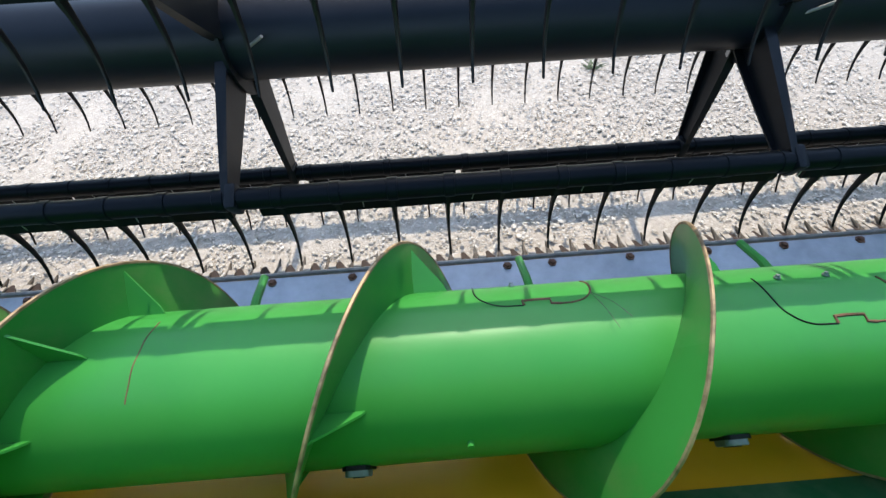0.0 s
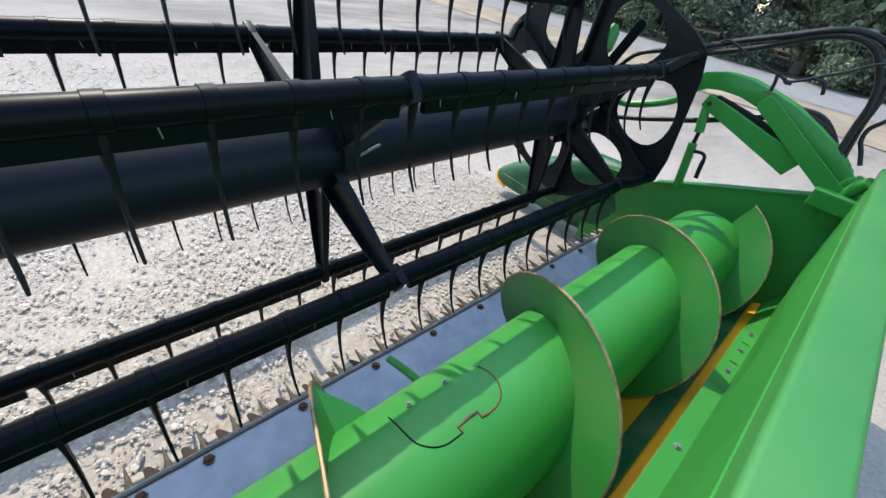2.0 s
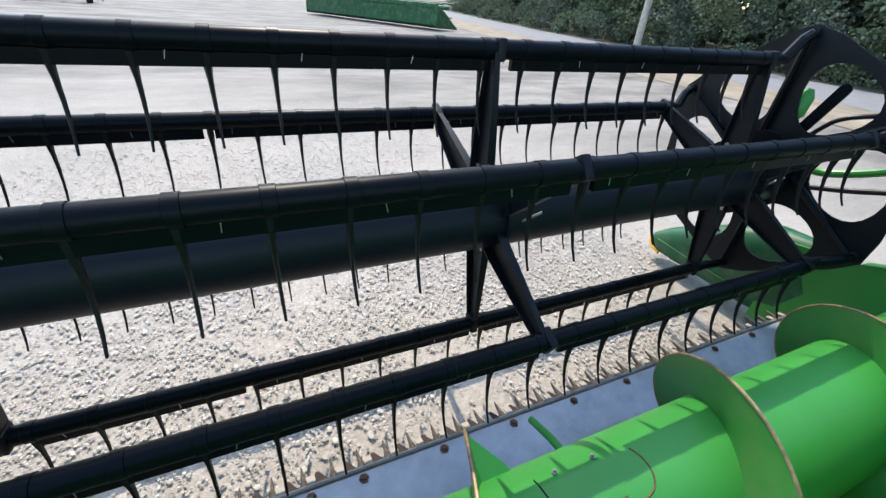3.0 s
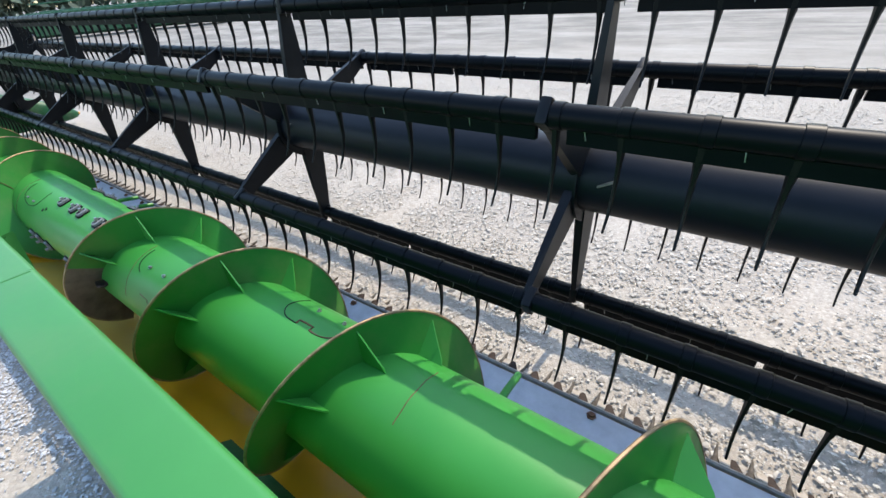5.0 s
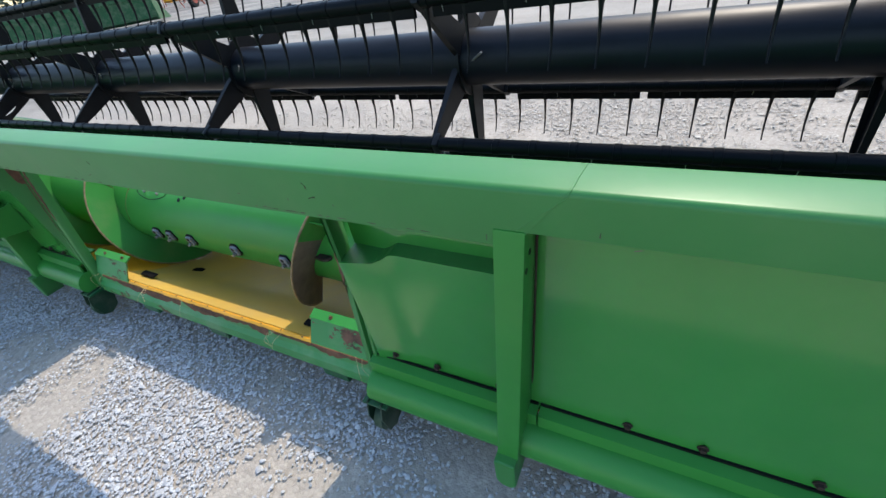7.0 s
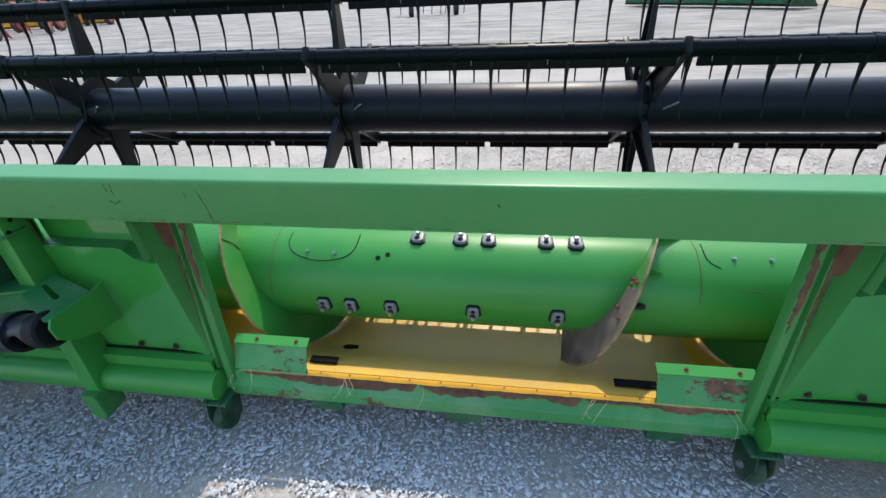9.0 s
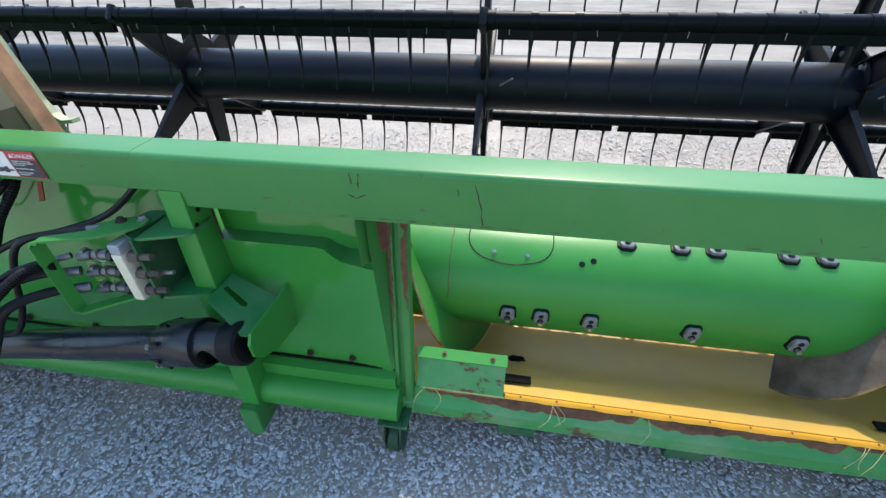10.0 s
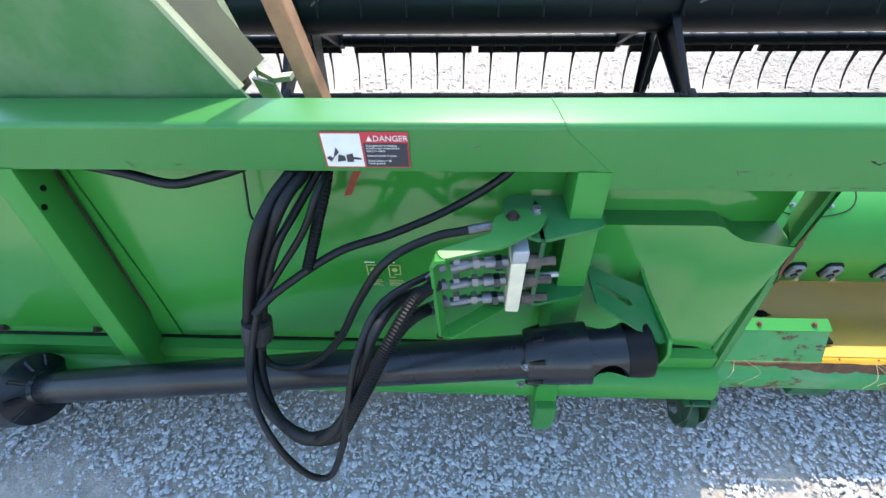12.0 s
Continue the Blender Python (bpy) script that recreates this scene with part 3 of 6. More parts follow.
opening_post(OPEN_L, -1)
opening_post(OPEN_R, 1)
SILL = [(0.076, 0.234), (0.061, 0.234), (0.055, 0.204), (0.040, 0.188), (0.038, 0.152), (0.050, 0.135), (0.076, 0.133)]
sill = part("sill", prism(SILL, OPEN_L - 0.045, OPEN_R + 0.045, "x", 0.003), GREEN_RUSTY, frame_ob, "green sill with its upper edge rubbed to rust")


def rubbed_strip(a, b, seed):
    """Bare metal with a ragged lower edge, lying on the sill's upper slope."""
    rg = random.Random(seed)
    n = int((b - a) / 0.012)
    verts, faces = [], []
    d = 0.5
    for i in range(n + 1):
        x = a + (b - a) * i / n
        d = min(1.0, max(0.30, d + rg.uniform(-0.22, 0.24)))
        if i in (0, n):
            d = 0.08
        for f in (0.0, d):
            y, z = 0.0600 - 0.0065 * f, 0.2335 - 0.031 * f
            verts += [(x, y - 0.0014, z), (x, y + 0.003, z)]
    for i in range(n):
        for q, r in ((0, 2), (2, 3), (3, 1), (1, 0)):
            faces.append((4 * i + q, 4 * i + r, 4 * i + 4 + r, 4 * i + 4 + q))
    return verts, faces


for a, b, s in ((-1.20, -0.66, 3), (-0.65, -0.20, 5), (-0.19, 0.20, 7)):
    part("rub_strip", rubbed_strip(a, b, s), RUST, sill, "bare rusty rubbed strip")
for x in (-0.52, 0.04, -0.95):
    part("lug", box(x - 0.05, x + 0.05, 0.05, 0.09, 0.095, 0.133, 0.004), GREEN_SHADED, sill)


def lip_mesh():
    verts, faces = [], []
    rng = random.Random(4)
    n = 60
    for i in range(n + 1):
        x = -0.990 + 0.978 * i / n
        d = 0.003 * rng.random()
        for y, z in ((0.070, 0.2450), (0.067, 0.2475), (0.063, 0.2460), (0.0585 - d, 0.2385)):
            verts.append((x, y, z))
    for i in range(n):
        for k in range(3):
            a = 4 * i + k
            faces.append((a, a + 1, a + 5, a + 4))
    return verts, faces


smooth(part("floor_lip", lip_mesh(), YELLOW_LIP, frame_ob, "bright yellow rear lip of the floor"))
for i in range(11):
    bolt(frame_ob, -0.95 + 0.09 * i, 0.065, 0.2455, "z+", BOLT_RUST).scale = (0.3, 0.25, 0.2)


def end_bracket(a, b):
    p = part("strip_bracket", prism([(0.120, 0.324), (0.096, 0.3145), (0.058, 0.244), (0.062, 0.242), (0.100, 0.310), (0.120, 0.3195)], a, b), CHIPPED, frame_ob, "green bracket with chipped paint")
    part("top_plate", prism([(0.122, 0.3280), (0.093, 0.3175), (0.0935, 0.3145), (0.122, 0.3245)], a - 0.003, b + 0.003), GREEN, p)
    for f in (0.3, 0.85):
        bolt(p, a + (b - a) * f, 0.107, 0.322, "z+", BOLT_RUST).scale = (0.5, 0.5, 0.8)
    return p


end_bracket(-1.222, -0.994)
end_bracket(-0.010, 0.228)
part("seal_strip", box(-1.010, -0.922, 0.118, 0.142, 0.228, 0.235, 0.002), SOOT, frame_ob, "black rubber strip end")
part("seal_strip", box(-0.100, 0.015, 0.118, 0.142, 0.226, 0.233, 0.002), SOOT, frame_ob, "black rubber strip end")

# dark burnt mark on the floor
rng = random.Random(12)
mark = []
for j in range(16):
    t, r = 2 * math.pi * j / 16, rng.uniform(0.020, 0.034)
    y = 0.300 + r * 0.8 * math.sin(t)
    mark.append((-0.955 + r * math.cos(t), y, 0.1165 - (0.51 if y < 0.30 else 0.32) * (y - 0.30)))
part("burnt_mark", (mark + [(x, y, z - 0.004) for x, y, z in mark], [tuple(range(16))] + [(j, 16 + j, 16 + (j + 1) % 16, (j + 1) % 16) for j in range(16)]), SOOT, frame_ob, "black burnt mark on the yellow floor")

# stripper strips along the inside of the back sheet
STRIPS = [(0.26, 2.648, (0.40, 0.83, 1.26, 1.68, 2.10, 2.46), (0.46, 1.74, 2.52)), (2.6505, 3.394, (2.672, 3.080), ()), (3.3965, 3.785, (3.493, 3.637, 3.765), (3.549, 3.690)), (-4.6, -1.29, (-4.4, -3.9, -3.4, -2.9, -2.4, -1.9, -1.45), ())]
for a, b, screws, slots in STRIPS:
    p = part("stripper_strip", box(a, b, 0.068, 0.124, 0.299, 0.306, 0.002), GREEN, frame_ob)
    for x in screws:
        bolt(p, x, 0.094, 0.306, "z+").scale = (0.8, 0.8, 0.8)
    for x in slots:
        part("slot", box(x, x + 0.006, 0.079, 0.103, 0.3058, 0.3066, 0), PLASTIC, p)
# green bar; the dark tone includes the shade it lies in
part("lower_stripper", prism([(0.146, 0.215), (0.150, 0.219), (0.206, 0.178), (0.206, 0.160), (0.198, 0.166)], 0.74, X_RIGHT - 0.03), GREEN_SHADED, frame_ob, "green bar low on the trough, shade in its colour")
part("inner_sheet", sheet([(0.092, 0.81), (0.082, 0.44), (0.070, 0.335), (0.069, 0.297), (0.115, 0.22)], 0.668, X_RIGHT, 0.004), GREEN, frame_ob)
part("inner_sheet", sheet([(0.092, 0.81), (0.082, 0.44), (0.070, 0.335), (0.069, 0.297), (0.115, 0.22)], X_LEFT, -1.66, 0.004), GREEN, frame_ob)

# trough under the auger and the bright plate that leads to the knife
TROUGH = [(0.072, 0.243), (0.13, 0.214), (0.20, 0.163), (0.30, 0.112), (0.40, 0.080), (0.48, 0.076), (0.55, 0.096), (0.62, 0.130)]
smooth(part("floor_trough", sheet(TROUGH, OPEN_L + 0.12, OPEN_R + 0.02, 0.004), YELLOW, frame_ob, "dusty yellow curved floor"), 40)
for a, b in ((X_LEFT + 0.01, OPEN_L + 0.118), (OPEN_R + 0.022, X_RIGHT - 0.01)):
    smooth(part("floor_trough", sheet(TROUGH, a, b, 0.004), YELLOW_CLEAN, frame_ob, "cleaner yellow curved floor"), 40)
cutter = thing("cutterbar", "steel cutterbar with rusty pointed knife guards along the header front", "cutterbar")
part("deck_plate", sheet([(0.605, 0.134), (0.70, 0.158), (0.832, 0.184)], X_LEFT + 0.01, X_RIGHT - 0.02, 0.004), PLATE, cutter, "smooth bluish grey steel deck plate")
smooth(part("front_lip", tube_path([(X_LEFT + 0.01, 0.842, 0.187), (X_RIGHT - 0.02, 0.842, 0.187)], 0.0075, 8), LIPSTEEL, cutter, "worn steel edge bar"))
part("bar_back", sheet([(0.843, 0.178), (0.850, 0.170), (0.862, 0.168)], X_LEFT + 0.01, X_RIGHT - 0.02, 0.008), GUARD, cutter)
for x in [1.819 - 0.238 * k for k in range(29)] + [2.046] + [2.182 + 0.2365 * k for k in range(9)]:
    bolt(cutter, x, 0.817, 0.1835, "z+", BOLT_RUST)


def guard_mesh():
    """A forged guard: flat heel, tapering to a point that lifts a little."""
    rows = [(-0.018, 0.013, 0.005), (0.004, 0.009, 0.006), (0.012, 0.0058, 0.007), (0.024, 0.0044, 0.006), (0.038, 0.0032, 0.0045), (0.050, 0.0010, 0.002)]
    verts, faces = [], []
    for y, w, h in rows:
        lift = 0.12 * max(0, y - 0.03)
        for sx, sz in ((-1, -1), (1, -1), (1, 0.4), (0.35, 1), (-0.35, 1), (-1, 0.4)):
            verts.append((sx * w, y, sz * h + lift))
    for i in range(len(rows) - 1):
        for k in range(6):
            faces.append((6 * i + k, 6 * i + (k + 1) % 6, 6 * i + 6 + (k + 1) % 6, 6 * i + 6 + k))
    faces += [(5, 4, 3, 2, 1, 0), tuple(6 * (len(rows) - 1) + k for k in range(6))]
    return verts, faces


GUARD_MESH = mesh_of("knife_guard", guard_mesh(), GUARD)
SECTION = mesh_of("knife_section", prism([(-0.026, -0.012), (0.026, -0.012), (0.004, 0.020), (-0.004, 0.020)], -0.0012, 0.0012, "z"), DARK_STEEL)
CLIP = mesh_of("hold_down_clip", prism([(0.0, 0.0), (0.0, 0.008), (0.014, 0.013), (0.036, 0.008), (0.036, 0.005), (0.014, 0.009), (0.006, 0.0)], -0.011, 0.011), plain("dusty_clip_steel", (0.27, 0.235, 0.195), 0.6, 0.2, 0.35, 40, 0.15))
n_guard = int((X_RIGHT - X_LEFT - 0.1) / 0.0762)
rng = random.Random(8)
for i in range(n_guard):
    x = X_LEFT + 0.07 + 0.0762 * i
    g = shared("knife_guard", GUARD_MESH, cutter, pose(x, 0.864, 0.172, rng.uniform(-3, 3), 0, rng.uniform(-3, 3)))
    shared("knife_section", SECTION, cutter, pose(x + 0.038, 0.862, 0.1805, 0, 0, 0))
    shared("clip", CLIP, g, pose(0.019, -0.026, 0.007))

# end sheets
END = [(-0.02, 0.16), (0.0, 0.80), (0.06, 0.735), (0.123, 0.729), (0.22, 0.708), (0.38, 0.648), (0.54, 0.589), (0.75, 0.506), (1.0, 0.47), (1.02, 0.04), (0.6, 0.0), (0.2, 0.01)]
for x in (X_RIGHT, X_LEFT - 0.012):
    e = part("end_sheet", prism(END, x, x + 0.012, "x", 0.003), GREEN, frame_ob, "dark shaded green end sheet")
    k = 1 if x > 0 else -1
    part("top_flange", prism([(0.123, 0.733), (0.22, 0.712), (0.38, 0.652), (0.54, 0.593), (0.75, 0.510), (0.75, 0.502), (0.54, 0.585), (0.38, 0.644), (0.22, 0.704), (0.123, 0.725)], *sorted((x - 0.010 * k, x + 0.05 * k))), GREEN_WORN, e)


def divider(x, k):
    """Crop divider: a long hollow nose that tapers to the ground ahead of the end sheet."""
    d = thing("crop_divider", "green sheet-metal crop divider with a yellow-edged nose", "crop divider", "dividers at the header ends")
    rows = [(0.86, 0.06, 0.50, 0.08), (1.10, 0.045, 0.49, 0.10), (1.35, 0.05, 0.37, 0.10), (1.50, 0.05, 0.285, 0.09), (1.60, 0.055, 0.225, 0.08), (1.67, 0.070, 0.170, 0.06), (1.70, 0.090, 0.130, 0.03)]
    verts, faces = [], []
    for y, z0, z1, w in rows:
        for a in range(14):
            t = 2 * math.pi * a / 14
            c, s = math.cos(t), math.sin(t)
            verts.append((x + k * 0.03 + w * math.copysign(abs(c) ** 0.7, c), y, (z0 + z1) / 2 + (z1 - z0) / 2 * math.copysign(abs(s) ** 0.7, s)))
    for i in range(len(rows) - 1):
        for a in range(14):
            faces.append((14 * i + a, 14 * i + (a + 1) % 14, 14 * i + 14 + (a + 1) % 14, 14 * i + 14 + a))
    faces += [tuple(range(14))[::-1], tuple(14 * (len(rows) - 1) + a for a in range(14))]
    smooth(part("shell", (verts, faces), GREEN_SHADED, d))
    smooth(part("nose_edge", tube_path(curve_points([(x - 0.038, 1.590, 0.064), (x - 0.030, 1.650, 0.076), (x - 0.012, 1.690, 0.098), (x + 0.010, 1.704, 0.122)]), 0.009, 8), YELLOW_LIP, d, "yellow edge"))
    part("crease", tube_path([(x - k * 0.050, 1.62, 0.150), (x - k * 0.066, 1.40, 0.150), (x - k * 0.068, 1.10, 0.150)], 0.004, 6), GREEN_PALE, d)
    return d


divider(X_RIGHT + 0.05, 1)
divider(X_LEFT - 0.05, -1)

# rollers hung under the sill corners
for x in (OPEN_L - 0.045, OPEN_R + 0.040):
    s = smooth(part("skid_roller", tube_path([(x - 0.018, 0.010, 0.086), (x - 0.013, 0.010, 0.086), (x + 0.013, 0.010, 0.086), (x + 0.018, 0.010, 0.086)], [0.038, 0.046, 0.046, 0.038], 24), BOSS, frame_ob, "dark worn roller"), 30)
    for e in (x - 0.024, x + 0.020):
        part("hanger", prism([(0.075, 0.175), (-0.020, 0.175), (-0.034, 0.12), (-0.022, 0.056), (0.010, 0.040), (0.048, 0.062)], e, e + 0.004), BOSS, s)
    part("hanger_top", box(x - 0.040, x + 0.040, -0.022, 0.075, 0.160, 0.168, 0.002), GREEN_SHADED, s)
    bolt(s, x - 0.024, 0.010, 0.086, "x-")

# ---- auger ----
AY, AZ, AR, FR, LEFT_PITCH = 0.431, 0.364, 0.165, 0.272, 0.575
TURNS_AT = [4.110, 3.487, 2.864, 2.231, 1.660, 1.110, 0.557, -0.004, -0.585]
auger = thing("feed_auger", "green auger drum with helical flighting and worn bare edges", "auger")
smooth(part("drum", tube_path([(X_LEFT + 0.10, AY, AZ), (X_RIGHT - 0.10, AY, AZ)], AR, 64), GREEN, auger), 30)

def on_drum(phi, r):
    return AY + r * math.cos(radians(phi)), AZ + r * math.sin(radians(phi))


def flight_x(phi, hand):
    if hand < 0:
        return -1.250 + LEFT_PITCH * (phi - 150) / 360
    return float(np.interp(phi, [110 + 360 * k for k in range(-4, 5)], TURNS_AT))


def flight(phi0, phi1, hand, name="flight", material=None, r1=FR):
    """One turn of helical plate with thickness and a worn rim."""
    n = max(8, int(abs(phi1 - phi0) / 6))
    verts, faces = [], []
    t = 0.0025
    for i in range(n + 1):
        phi = phi0 + (phi1 - phi0) * i / n
        x = flight_x(phi, hand)
        for r, dx in ((AR - 0.004, -t), (r1, -t), (r1, t), (AR - 0.004, t)):
            y, z = on_drum(phi, r)
            verts.append((x + dx, y, z))
    for i in range(n):
        for k in range(4):
            a, b = 4 * i + k, 4 * i + (k + 1) % 4
            faces.append((a, b, b + 4, a + 4))
    faces += [(3, 2, 1, 0), tuple(4 * n + k for k in range(4))]
    f = smooth(part(name, (verts, faces), material or FLIGHT, auger), 40)
    rim = []
    for i in range(n + 1):
        phi = phi0 + (phi1 - phi0) * i / n
        y, z = on_drum(phi, r1)
        rim.append((flight_x(phi, hand), y, z))
    smooth(part("worn_rim", tube_path(rim, 0.0038, 6), EDGE, f, "bare worn rim"))
    return f


def gusset(f, phi, hand):
    x = flight_x(phi, hand)
    k = 1 if hand > 0 else -1
    a = on_drum(phi, AR - 0.003)
    b = on_drum(phi, AR + 0.094)
    tx, tz = -math.sin(radians(phi)) * 0.002, math.cos(radians(phi)) * 0.002
    bm = bmesh.new()
    vs = []
    for s in (-1, 1):
        vs.append([bm.verts.new((x, a[0] + s * tx, a[1] + s * tz)), bm.verts.new((x + k * 0.072, a[0] + s * tx, a[1] + s * tz)), bm.verts.new((x + k * 0.064, a[0] + s * tx + (b[0] - a[0]) * 0.18, a[1] + s * tz + (b[1] - a[1]) * 0.18)), bm.verts.new((x, b[0] + s * tx, b[1] + s * tz))])
    bm.faces.new(vs[0])
    bm.faces.new(vs[1][::-1])
    for i in range(4):
        bm.faces.new((vs[0][i], vs[0][(i + 1) % 4], vs[1][(i + 1) % 4], vs[1][i]))
    bmesh.ops.recalc_face_normals(bm, faces=bm.faces)
    part("gusset", bm, GREEN, f)


# right-hand section, from the end sheet to the middle, turn by turn
START, STOP = -1330, 1080 + 148
phi = START
while phi < STOP - 5:
    nxt = min(phi + 360, STOP)
    f = flight(phi, nxt, 1)
    for turn in range(-4, 4):
        for g in (44, 88, 134, 225, 315) if turn >= 1 else (34, 132, 225, 315):
            if phi <= g + 360 * turn < nxt and flight_x(g + 360 * turn, 1) < 3.95:
                gusset(f, g + 360 * turn, 1)
    phi = nxt
paddle = flight(STOP, STOP + 94, 1, "paddle", WORN_STEEL, FR)
for p, r in ((STOP - 7, AR + 0.030), (STOP - 3, AR + 0.030), (STOP - 4, AR + 0.072), (STOP + 17, AR + 0.030), (STOP + 21, AR + 0.068)):
    y, z = on_drum(p, r)
    shared("bolt", BOLT_RUST, paddle, pose(flight_x(p, 1) - 0.003, y, z, 0, -90, 0)).scale = (0.75, 0.75, 0.9)
lug = [(0.0, 0.0), (0.040, 0.0), (0.058, 0.014), (0.056, 0.030), (0.040, 0.038), (0.0, 0.030)]
lg = part("lug", prism(lug, -0.004, 0.004, "y", 0.001), DARK_STEEL, paddle, "dark rusty lug with a hole")
lg.matrix_basis = Matrix.Translation((flight_x(STOP + 10, 1) + 0.004, *on_drum(166, AR - 0.004))) @ pose(0, 0, 0, 166 - 90, 0, 0)
part("lug_hole", disc_y(-0.0052, 0.0052, 0.040, 0.018, 0.008, 12), PLASTIC, lg)
# left-hand section
phi = 150 + (X_LEFT + 0.06 + 1.250) / LEFT_PITCH * 360
STOP = 150 + 0.24 / LEFT_PITCH * 360
while phi < STOP - 5:
    nxt = min(phi + 360, STOP)
    f = flight(phi, nxt, -1)
    for g in range(int(phi), int(nxt) - 20, 60):
        if flight_x(g, -1) > -2.6:
            gusset(f, g + 8, -1)
    phi = nxt
flight(STOP - 2, STOP + 34, -1, "paddle", WORN_STEEL, FR + 0.006)
part("weld_crack", tube_path([(flight_x(128, -1) + 0.0035, *on_drum(128, AR + 0.002)), (flight_x(128, -1) + 0.0035, *on_drum(126, AR + 0.045)), (flight_x(128, -1) + 0.0035, *on_drum(128, FR - 0.002))], 0.0016, 5), RUST, auger)


GUIDE = mesh_of("finger_guide", prism([(-0.024, -0.016), (-0.015, -0.027), (0.015, -0.027), (0.024, -0.016), (0.022, 0.018), (0.014, 0.026), (-0.014, 0.026), (-0.022, 0.018)], -0.004, 0.016, "z", 0.004), PLASTIC_GREY, 40)
GUIDE_SLOT = mesh_of("guide_slot", tube_path([(0, -0.011, 0.010), (0, -0.011, 0.0176)], 0.0105, 12), PLASTIC)
GUIDE_HOLE = mesh_of("guide_hole", tube_path([(0, 0.013, 0.010), (0, 0.013, 0.0176)], 0.0085, 12), PLASTIC)
GUIDE_BASE = mesh_of("guide_base", prism([(-0.031, -0.018), (-0.017, -0.034), (0.017, -0.034), (0.031, -0.018), (0.026, 0.024), (0.018, 0.032), (-0.018, 0.032), (-0.026, 0.024)], -0.005, 0.005, "z", 0.002), PLASTIC, 40)
GUIDE_PIN = mesh_of("finger_stub", tube_path([(0, 0, 0.01), (0, 0.004, 0.032)], 0.0075, 10), STEEL)
for xs, phi in (((-0.697, -0.560, -0.473, -0.298, -0.209), 103), ((-0.998, -0.907, -0.774, -0.512, -0.257), 187), ((-0.85, -0.70, -0.43, -0.33), 40)):
    for x in xs:
        y, z = on_drum(phi, AR)
        m = Matrix.Translation((x, y, z)) @ pose(0, 0, 0, phi - 90, 0, 0) @ Matrix.Scale(0.82, 4)
        g = shared("finger_guide", GUIDE, auger, m)
        shared("guide_slot", GUIDE_SLOT, g, Matrix())
        shared("guide_hole", GUIDE_HOLE, g, Matrix())
        shared("guide_base", GUIDE_BASE, g, Matrix())
        shared("finger_stub", GUIDE_PIN, g, pose(0, -0.016 if phi > 150 else 0.0, 0))
# single guides seen along the right-hand section
for x, phi in ((1.66, 191), (2.37, 191)):
    y, z = on_drum(phi, AR)
    g = shared("finger_guide", GUIDE, auger, Matrix.Translation((x, y, z)) @ pose(0, 0, 0, phi - 90, 0, 0))
    shared("guide_slot", GUIDE_SLOT, g, Matrix())
    shared("guide_hole", GUIDE_HOLE, g, Matrix())
    shared("guide_base", GUIDE_BASE, g, Matrix())
# thin rusty weld lines round the drum
for x, p0, p1 in ((-1.170, 90, 178), (0.130, 90, 165), (1.30, 60, 120)):
    ring = [(x + 0.0008 * math.sin(0.31 * a), *on_drum(a, AR - 0.0006)) for a in range(p0, p1, 3)]
    part("weld_line", tube_path(ring, 0.0016, 5), RUST, auger)


def drum_line(points, steps=5):
    """A line of (x, phi) laid on the drum's surface."""
    return [(x, *on_drum(p, AR + 0.0003)) for x, p, _ in curve_points([(x, p, 0.0) for x, p in points], steps)]


def cover(name, points, screws=()):
    """A screwed access cover let into the drum: its hairline joint and its screws."""
    c = part("access_cover", tube_path(drum_line(points), 0.0016, 5), PLASTIC, auger, name)
    for x, p in screws:
        s = shared("screw", BOLT, c, Matrix.Translation((x, *on_drum(p, AR + 0.001))) @ pose(0, 0, 0, p - 90, 0, 0))
        s.scale = (0.5, 0.5, 0.7)
    return c


def hatch(dx, dp, screws=()):
    """A cover whose joint steps up round a rubbed slot in the middle; one half of the joint has rusted."""
    c = cover("dark joint of an access cover", [(dx, 62 + dp), (dx - 0.001, 86 + dp), (dx + 0.014, 96 + dp), (dx + 0.042, 101.5 + dp), (dx + 0.085, 102.5 + dp)], screws)
    part("slot", tube_path([(x, *on_drum(p + dp, AR)) for x, p in ((dx + 0.086, 102.3), (dx + 0.085, 97.8), (dx + 0.112, 97.4), (dx + 0.138, 97.8), (dx + 0.138, 102.3), (dx + 0.155, 103))], 0.0030, 6), RUST, c, "rusty slot")
    part("joint", tube_path(drum_line([(dx + 0.155, 103 + dp), (dx + 0.180, 102.5 + dp), (dx + 0.205, 99 + dp), (dx + 0.222, 91 + dp), (dx + 0.228, 80 + dp), (dx + 0.224, 70 + dp)]), 0.0020, 5), RUST, c)
    return c


cover("rounded access cover on the drum", [(-1.124, 100), (-1.122, 116), (-1.100, 127), (-1.060, 133), (-1.005, 136), (-0.950, 133.5), (-0.912, 128), (-0.893, 117), (-0.890, 100)], ((-1.050, 125.4), (-0.960, 126.6)))
hatch(2.443, 0, ((2.489, 64), (2.582, 65)))
hatch(1.905, -30, ((1.985, 40),))
hatch(0.815, -14, ((0.90, 62), (1.0, 62)))
cover("shallow access cover on the drum", [(0.150, 96), (0.150, 113), (0.162, 121), (0.185, 126)], ((0.225, 115.4), (0.322, 115.7)))
part("slot", tube_path(drum_line([(0.236, 147), (0.262, 147.6), (0.290, 148.2), (0.292, 151), (0.330, 151.5)], 3), 0.0014, 5), GUARD, auger)
